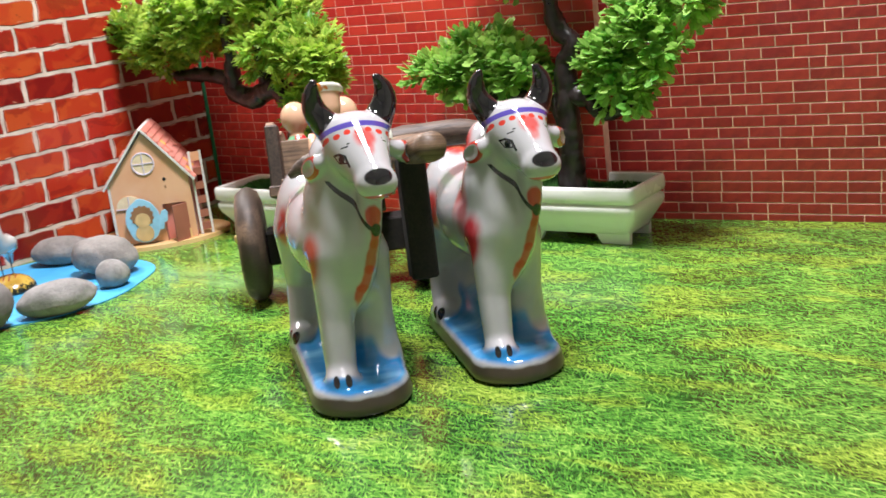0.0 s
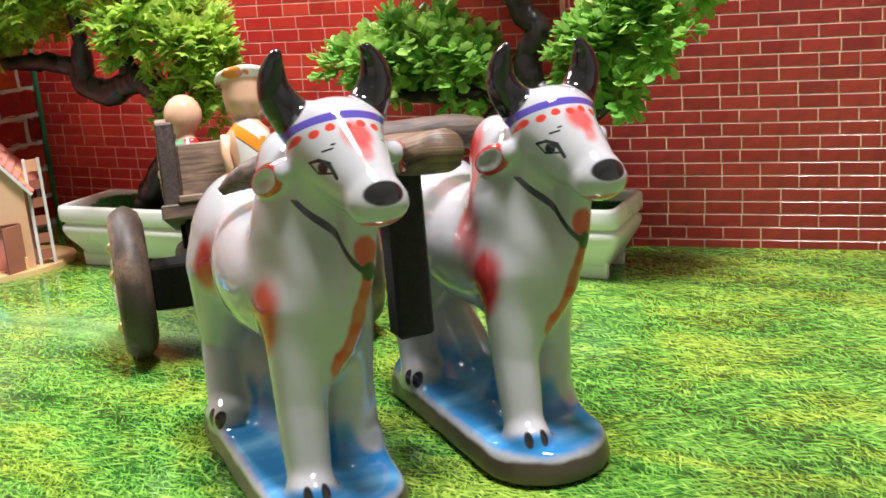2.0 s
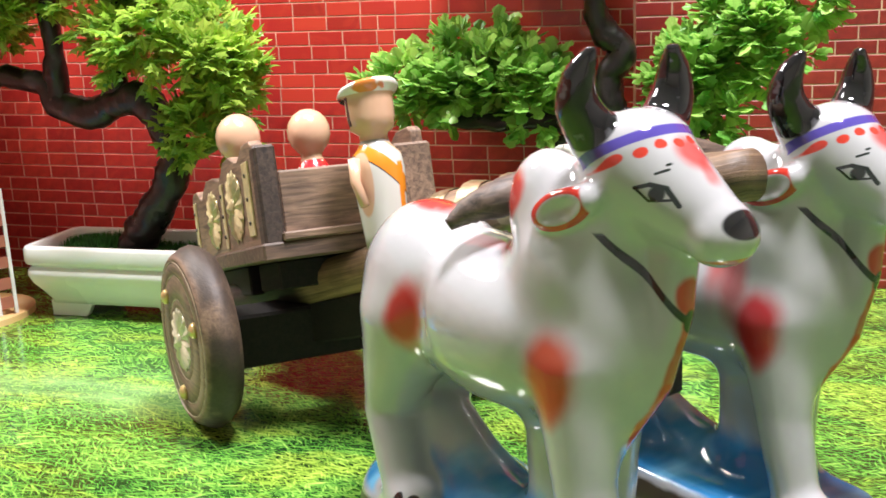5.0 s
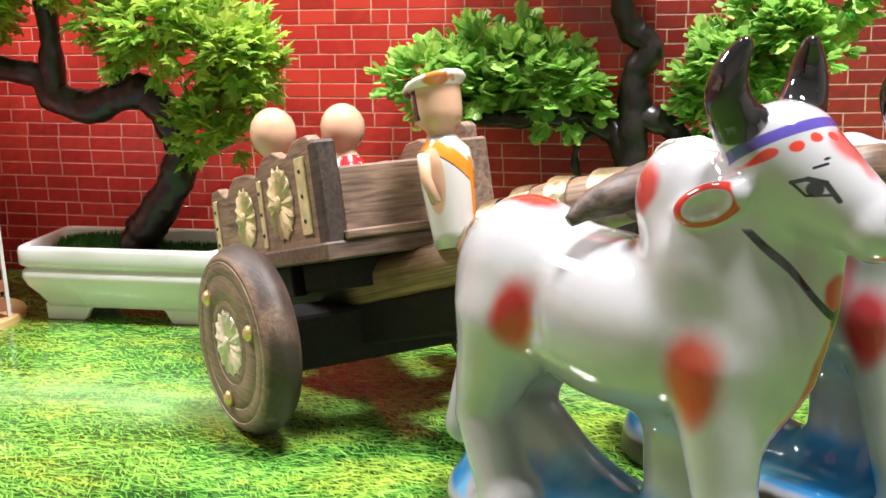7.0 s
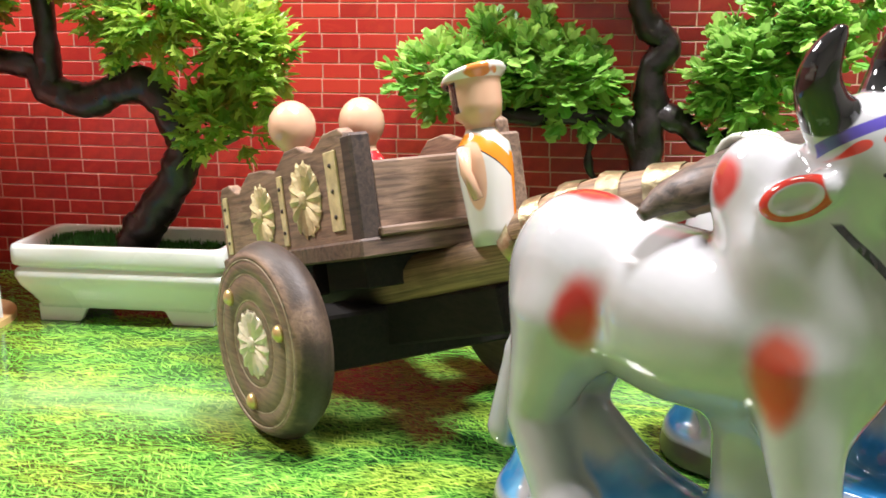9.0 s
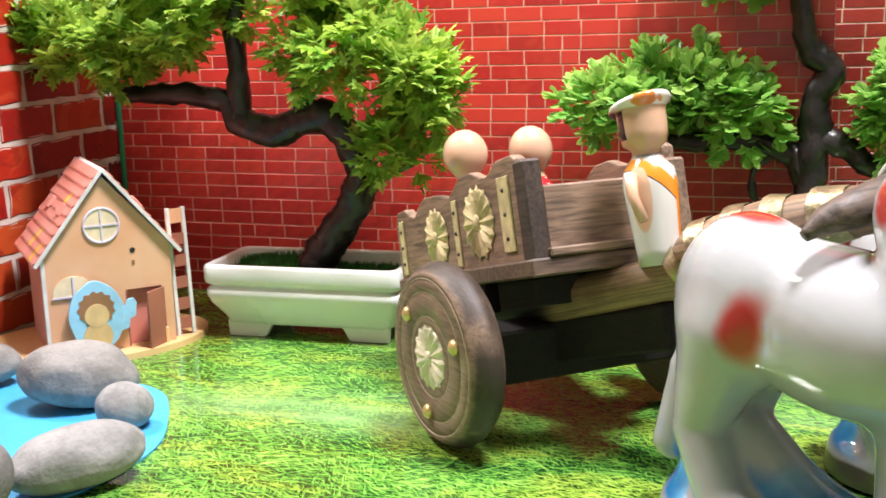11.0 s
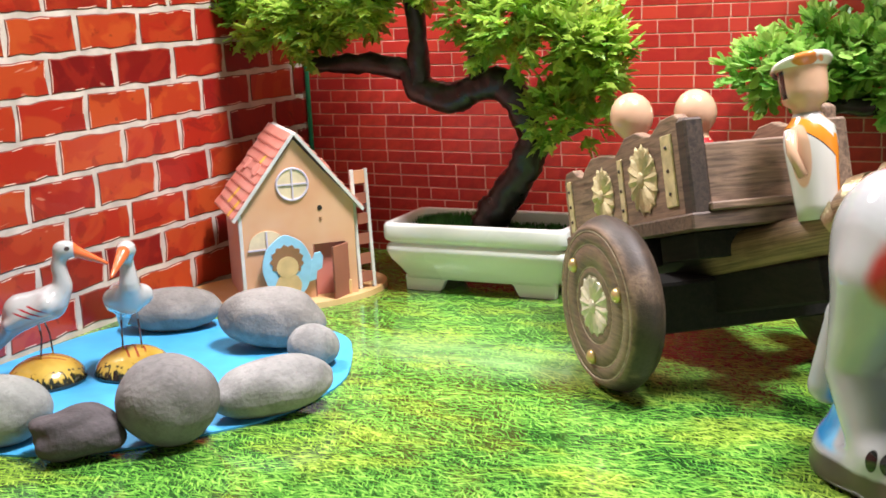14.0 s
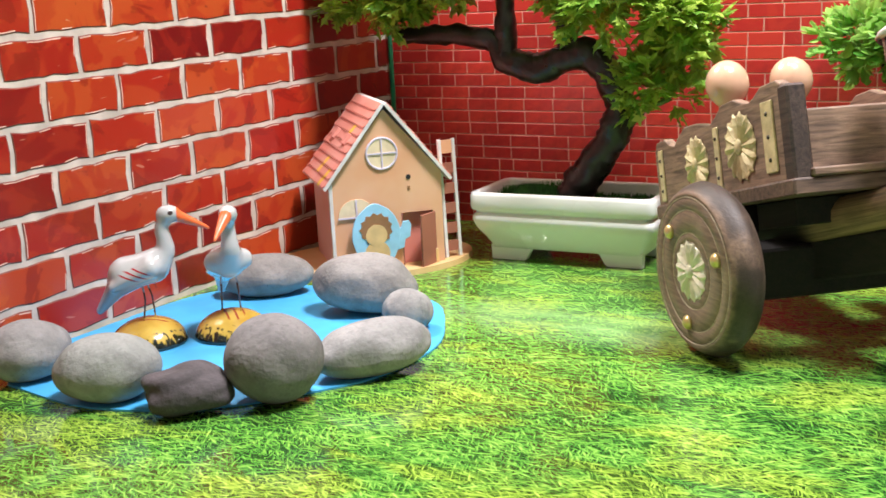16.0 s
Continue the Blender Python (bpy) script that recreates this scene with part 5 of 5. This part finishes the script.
low = [bm.verts.new((v.co.x, v.co.y, 0.0002)) for v in top]
bm.faces.new(top)
for k in range(len(top)):
    bm.faces.new((low[k], low[(k + 1) % len(top)], top[(k + 1) % len(top)], top[k]))
bmesh.ops.recalc_face_normals(bm, faces=bm.faces[:])
tagged(part("pond_sheet", bm, pond_paper), "bright blue foam sheet cut as a pond", "pond")


def stone(at, size, turn, material, label, seed, rough=0.035, tilt=0.0):
    bm = bmesh.new()
    bmesh.ops.create_icosphere(bm, subdivisions=5, radius=1.0)
    for v in bm.verts:
        n = v.co.normalized()
        k = 1 + rough * noise.noise(n * 1.3 + Vector((seed, 0, 0))) * 2 + rough * 0.3 * noise.noise(n * 2.6 + Vector((0, seed, 0)))
        k += 0.0025 * noise.noise(n * 9 + Vector((0, 0, seed)))
        v.co = Vector((n.x * size[0] / 2, n.y * size[1] / 2, n.z * size[2] / 2)) * k
    bmesh.ops.transform(bm, matrix=pose(0, 0, 0, 0, tilt, 0), verts=bm.verts[:])
    low = min(v.co.z for v in bm.verts)
    for v in bm.verts:
        v.co.z = max(v.co.z - low, 0.0022) - 0.0022
    ob = part("stone", bm, material, smooth=True)
    ob.matrix_world = pose(at[0], at[1], 0.0017, rz=turn)
    return tagged(ob, label, "stone", "stones round the pond")


stone((-0.2360, -0.5478), (0.064, 0.056, 0.046), 40, stone_grey, "smooth grey river stone at the pond edge", 1)
stone((-0.1434, -0.5562), (0.074, 0.058, 0.049), 40, stone_pale, "large pale greenish grey river stone", 2)
stone((-0.0733, -0.5525), (0.062, 0.044, 0.034), 44, stone_dark, "small dark brown angular stone", 3, 0.12)
stone((-0.0308, -0.5110), (0.068, 0.062, 0.061), 30, stone_mid, "round mottled dark grey stone", 4, 0.03)
stone((0.0018, -0.4380), (0.090, 0.052, 0.040), 50, stone_grey, "long flat light grey river stone", 5, 0.045, -4)
stone((-0.0294, -0.3400), (0.042, 0.040, 0.036), 40, stone_grey, "small round light grey stone", 6)
stone((-0.0929, -0.3058), (0.090, 0.064, 0.052), 30, stone_warm, "big warm grey river stone", 7, 0.05, 6)
stone((-0.2122, -0.2941), (0.088, 0.050, 0.039), 35, stone_warm, "flat warm grey river stone beside the wallpaper", 8)


# ---------------------------------------------------------------- crane figurines


LIFT = 0.0045


def bird_field(q, turn):
    def f(p):
        d = ball(p, (0, 0, 0), (0.0315, 0.0315, 0.0215))
        d = np.maximum(d, 0.0006 - p[..., 2])
        p = p - np.array((0, 0, LIFT))
        b = limb(p, (-0.012, 0, 0.055), (0.009, 0, 0.059), 0.0138, 0.0128)
        b = union(b, limb(p, (-0.014, 0, 0.052), (-0.036, 0, 0.026), 0.0105, 0.0032), 0.008)
        for s in (-1, 1):
            b = union(b, limb(p, (0.008, 0.0112 * s, 0.060), (-0.022, 0.0108 * s, 0.047), 0.0085, 0.0040), 0.003)
        # neck in a long S, then the head
        bend = ((0.010, 0, 0.061), (0.0195, 0, 0.070), (0.0200, 0, 0.080), (0.0190, 0, 0.090), (0.0235, 0, 0.099))
        pts, rad = smooth_path(bend, [0.0098, 0.0080, 0.0064, 0.0056, 0.0054], 3)
        neck = [limb(p, a, c, ra, rc) for a, c, ra, rc in zip(pts, pts[1:], rad, rad[1:])]
        b = union(b, np.minimum.reduce(neck), 0.008)
        b = union(b, ball(p, (0.0250, 0, 0.1015), (0.0092, 0.0072, 0.0066)), 0.005)
        bx, by = math.cos(turn), math.sin(turn)
        b = union(b, limb(p, (0.0240 + 0.006 * bx, 0.006 * by, 0.1000), (0.0240 + 0.032 * bx, 0.032 * by, 0.0870), 0.0052, 0.0014), 0.002)
        return np.minimum(d, b)
    return f


def bird_paint(turn):
    s = Shader("painted_crane", 0.2, coat=0.7)
    x, y, high = s.xyz()
    z = s.math("SUBTRACT", high, LIFT)
    raised = s.vec("SUBTRACT", s.coord, (0.0, 0.0, LIFT))
    col = s.mix(s.noise(60, 3), (0.40, 0.42, 0.42), (0.48, 0.475, 0.45))
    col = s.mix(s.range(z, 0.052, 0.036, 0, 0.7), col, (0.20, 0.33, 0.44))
    wave = s.math("SINE", s.math("MULTIPLY", s.math("ADD", z, s.math("MULTIPLY", x, 0.4)), 1400.0))
    wing = s.math("MULTIPLY", s.spot((-0.004, 0, 0.057), (0.015, 0.03, 0.0065), 0.2, raised), s.range(s.math("ABSOLUTE", y), 0.0125, 0.0145))
    col = s.mix(s.math("MULTIPLY", wing, s.range(wave, 0.45, 0.6)), col, (0.40, 0.02, 0.03))
    bx, by = math.cos(turn), math.sin(turn)
    along = s.math("ADD", s.math("MULTIPLY", s.math("SUBTRACT", x, 0.0240), bx), s.math("MULTIPLY", y, by))
    beak = s.math("MULTIPLY", s.range(along, 0.0076, 0.0084), s.range(z, 0.082, 0.083))
    col = s.mix(beak, col, (0.72, 0.14, 0.04))
    col = s.mix(s.spot((0.0275, 0.0, 0.1025), (0.0022, 0.02, 0.0018), 0.2, raised), col, (0.05, 0.03, 0.03))
    shin = s.math("MULTIPLY", s.range(z, 0.041, 0.039), s.range(x, -0.010, -0.008))
    col = s.mix(shin, col, (0.10, 0.04, 0.03))
    ground_mask = s.range(high, 0.0236, 0.0230, 0.0, 1.0)
    ochre = s.mix(s.range(s.noise(30, 3), 0.35, 0.65), (0.40, 0.24, 0.03), (0.56, 0.38, 0.07))
    dash = s.noise(330, 2, s.stretch((1, 1, 0.06)))
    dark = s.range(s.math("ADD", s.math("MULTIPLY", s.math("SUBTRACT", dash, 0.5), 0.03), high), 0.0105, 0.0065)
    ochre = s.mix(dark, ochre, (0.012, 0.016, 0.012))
    toes = s.math("MULTIPLY", s.spot((0.006, 0.0, 0.021), (0.016, 0.010, 0.006), 0.1), s.range(s.math("SINE", s.math("MULTIPLY", y, 900.0)), 0.6, 0.75))
    ochre = s.mix(toes, ochre, (0.30, 0.06, 0.02))
    col = s.mix(ground_mask, col, ochre)
    return s.done(col)


def bird(at, heading, turn, label):
    verts, faces = surface(bird_field(None, turn), (-0.042, -0.042, -0.002), (0.056, 0.042, 0.124), 0.0015)
    bm = bmesh.new()
    vs = [bm.verts.new(v) for v in verts]
    for f in faces:
        bm.faces.new([vs[i] for i in f])
    for s in (-1, 1):
        add_tube(bm, [(0.002 + 0.004 * s, 0.0070 * s, 0.018), (0.003 + 0.002 * s, 0.0065 * s, 0.038), (-0.001, 0.0055 * s, 0.060)], [0.0008, 0.0008, 0.0010], 6)
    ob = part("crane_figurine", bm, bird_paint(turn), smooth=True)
    ob.matrix_world = pose(at[0], at[1], 0.0013, rz=heading)
    return tagged(ob, label, "figurine", "crane figurines in the pond")


bird((-0.2108, -0.4481), 38, 0.0, "white painted crane figurine with orange beak on ochre mound")
bird((-0.1601, -0.4040), -38, -0.55, "white painted crane figurine with turned head on ochre mound")

# ---------------------------------------------------------------- bricks of the papered boards


def brick_worn(w, h, d, b, rnd):
    """Brick with a hand-drawn, uneven outline: 16 rim points, an inner face and a rim strip."""
    rim = []
    for k in range(6):
        rim.append((w * k / 6, 0.0))
    for k in range(2):
        rim.append((w, h * k / 2))
    for k in range(6):
        rim.append((w * (1 - k / 6), h))
    for k in range(2):
        rim.append((0.0, h * (1 - k / 2)))
    rim = [(x + rnd.uniform(-1, 1) * b * 1.1, z + rnd.uniform(-1, 1) * b * 0.9) for x, z in rim]
    n = len(rim)
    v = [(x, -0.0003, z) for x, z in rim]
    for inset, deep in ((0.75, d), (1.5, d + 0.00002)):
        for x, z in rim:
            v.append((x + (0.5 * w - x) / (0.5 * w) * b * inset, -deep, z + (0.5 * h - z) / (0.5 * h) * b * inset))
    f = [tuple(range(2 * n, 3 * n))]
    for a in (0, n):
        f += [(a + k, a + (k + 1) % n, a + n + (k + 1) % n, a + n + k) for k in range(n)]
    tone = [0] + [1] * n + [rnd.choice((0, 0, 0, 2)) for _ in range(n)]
    return v, f, tone


def brick_box(w, h, d, b):
    v = [(0, 0, 0), (w, 0, 0), (w, 0, h), (0, 0, h), (b, -d, b), (w - b, -d, b), (w - b, -d, h - b), (b, -d, h - b)]
    f = [(4, 5, 6, 7), (0, 1, 5, 4), (1, 2, 6, 5), (2, 3, 7, 6), (3, 0, 4, 7)]
    return v, f


for wall, length, height, brick, course, joint, paint, far_paint, phase, base, near, out in bricks:
    rnd = random.Random(17)
    w, h = brick - joint, course - joint
    worn = brick > 0.05
    shared = {}
    rest_v, rest_f = [], []
    rows = int((height - base) / course) + 1
    spots = []
    for r in range(rows):
        z = base + r * course + joint / 2
        x = -phase - (brick / 2 if r % 2 else 0) + rnd.uniform(-0.04, 0.04) * brick
        while x < length:
            short = rnd.random() < 0.05 and brick < 0.05
            wide = w * 0.5 - joint / 2 if short else w
            x0, x1 = max(x, 0.0003), min(x + wide, length - 0.0003)
            z0, z1 = max(z, 0.0003), min(z + h, height)
            if x1 - x0 > brick * 0.12 and z1 - z0 > course * 0.2:
                spots.append((x0, z0, x1 - x0, z1 - z0))
            x += wide + joint
    inside = [q for q in spots if near[0] <= q[0] <= near[1] and q[1] < 0.42]
    chosen = {id(q) for q in sorted(inside, key=lambda q: q[1])[: 300]}
    for q in spots:
        x0, z0, ww, hh = q
        if id(q) in chosen:
            key = (round(ww, 4), round(hh, 4), rnd.randrange(7) if worn else 0)
            if key not in shared:
                me = bpy.data.meshes.new("brick")
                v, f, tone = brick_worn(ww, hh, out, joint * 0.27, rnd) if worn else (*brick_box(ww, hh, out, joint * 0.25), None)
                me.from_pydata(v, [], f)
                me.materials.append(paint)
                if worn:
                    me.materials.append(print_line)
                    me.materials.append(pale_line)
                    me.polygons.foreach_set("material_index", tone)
                shared[key] = me
            ob = new("brick", shared[key])
            ob.parent = wall
            ob.matrix_basis = Matrix.Translation((x0, 0, z0))
        else:
            v, f = brick_box(ww, hh, out, joint * 0.25)
            n = len(rest_v)
            rest_v += [(a + x0, b, c + z0) for a, b, c in v]
            rest_f += [tuple(i + n for i in face) for face in f]
    me = bpy.data.meshes.new("brick_field")
    me.from_pydata(rest_v, [], rest_f)
    me.materials.append(far_paint)
    ob = new("brick_field", me)
    ob.parent = wall
    tagged(ob, kind="stuff")
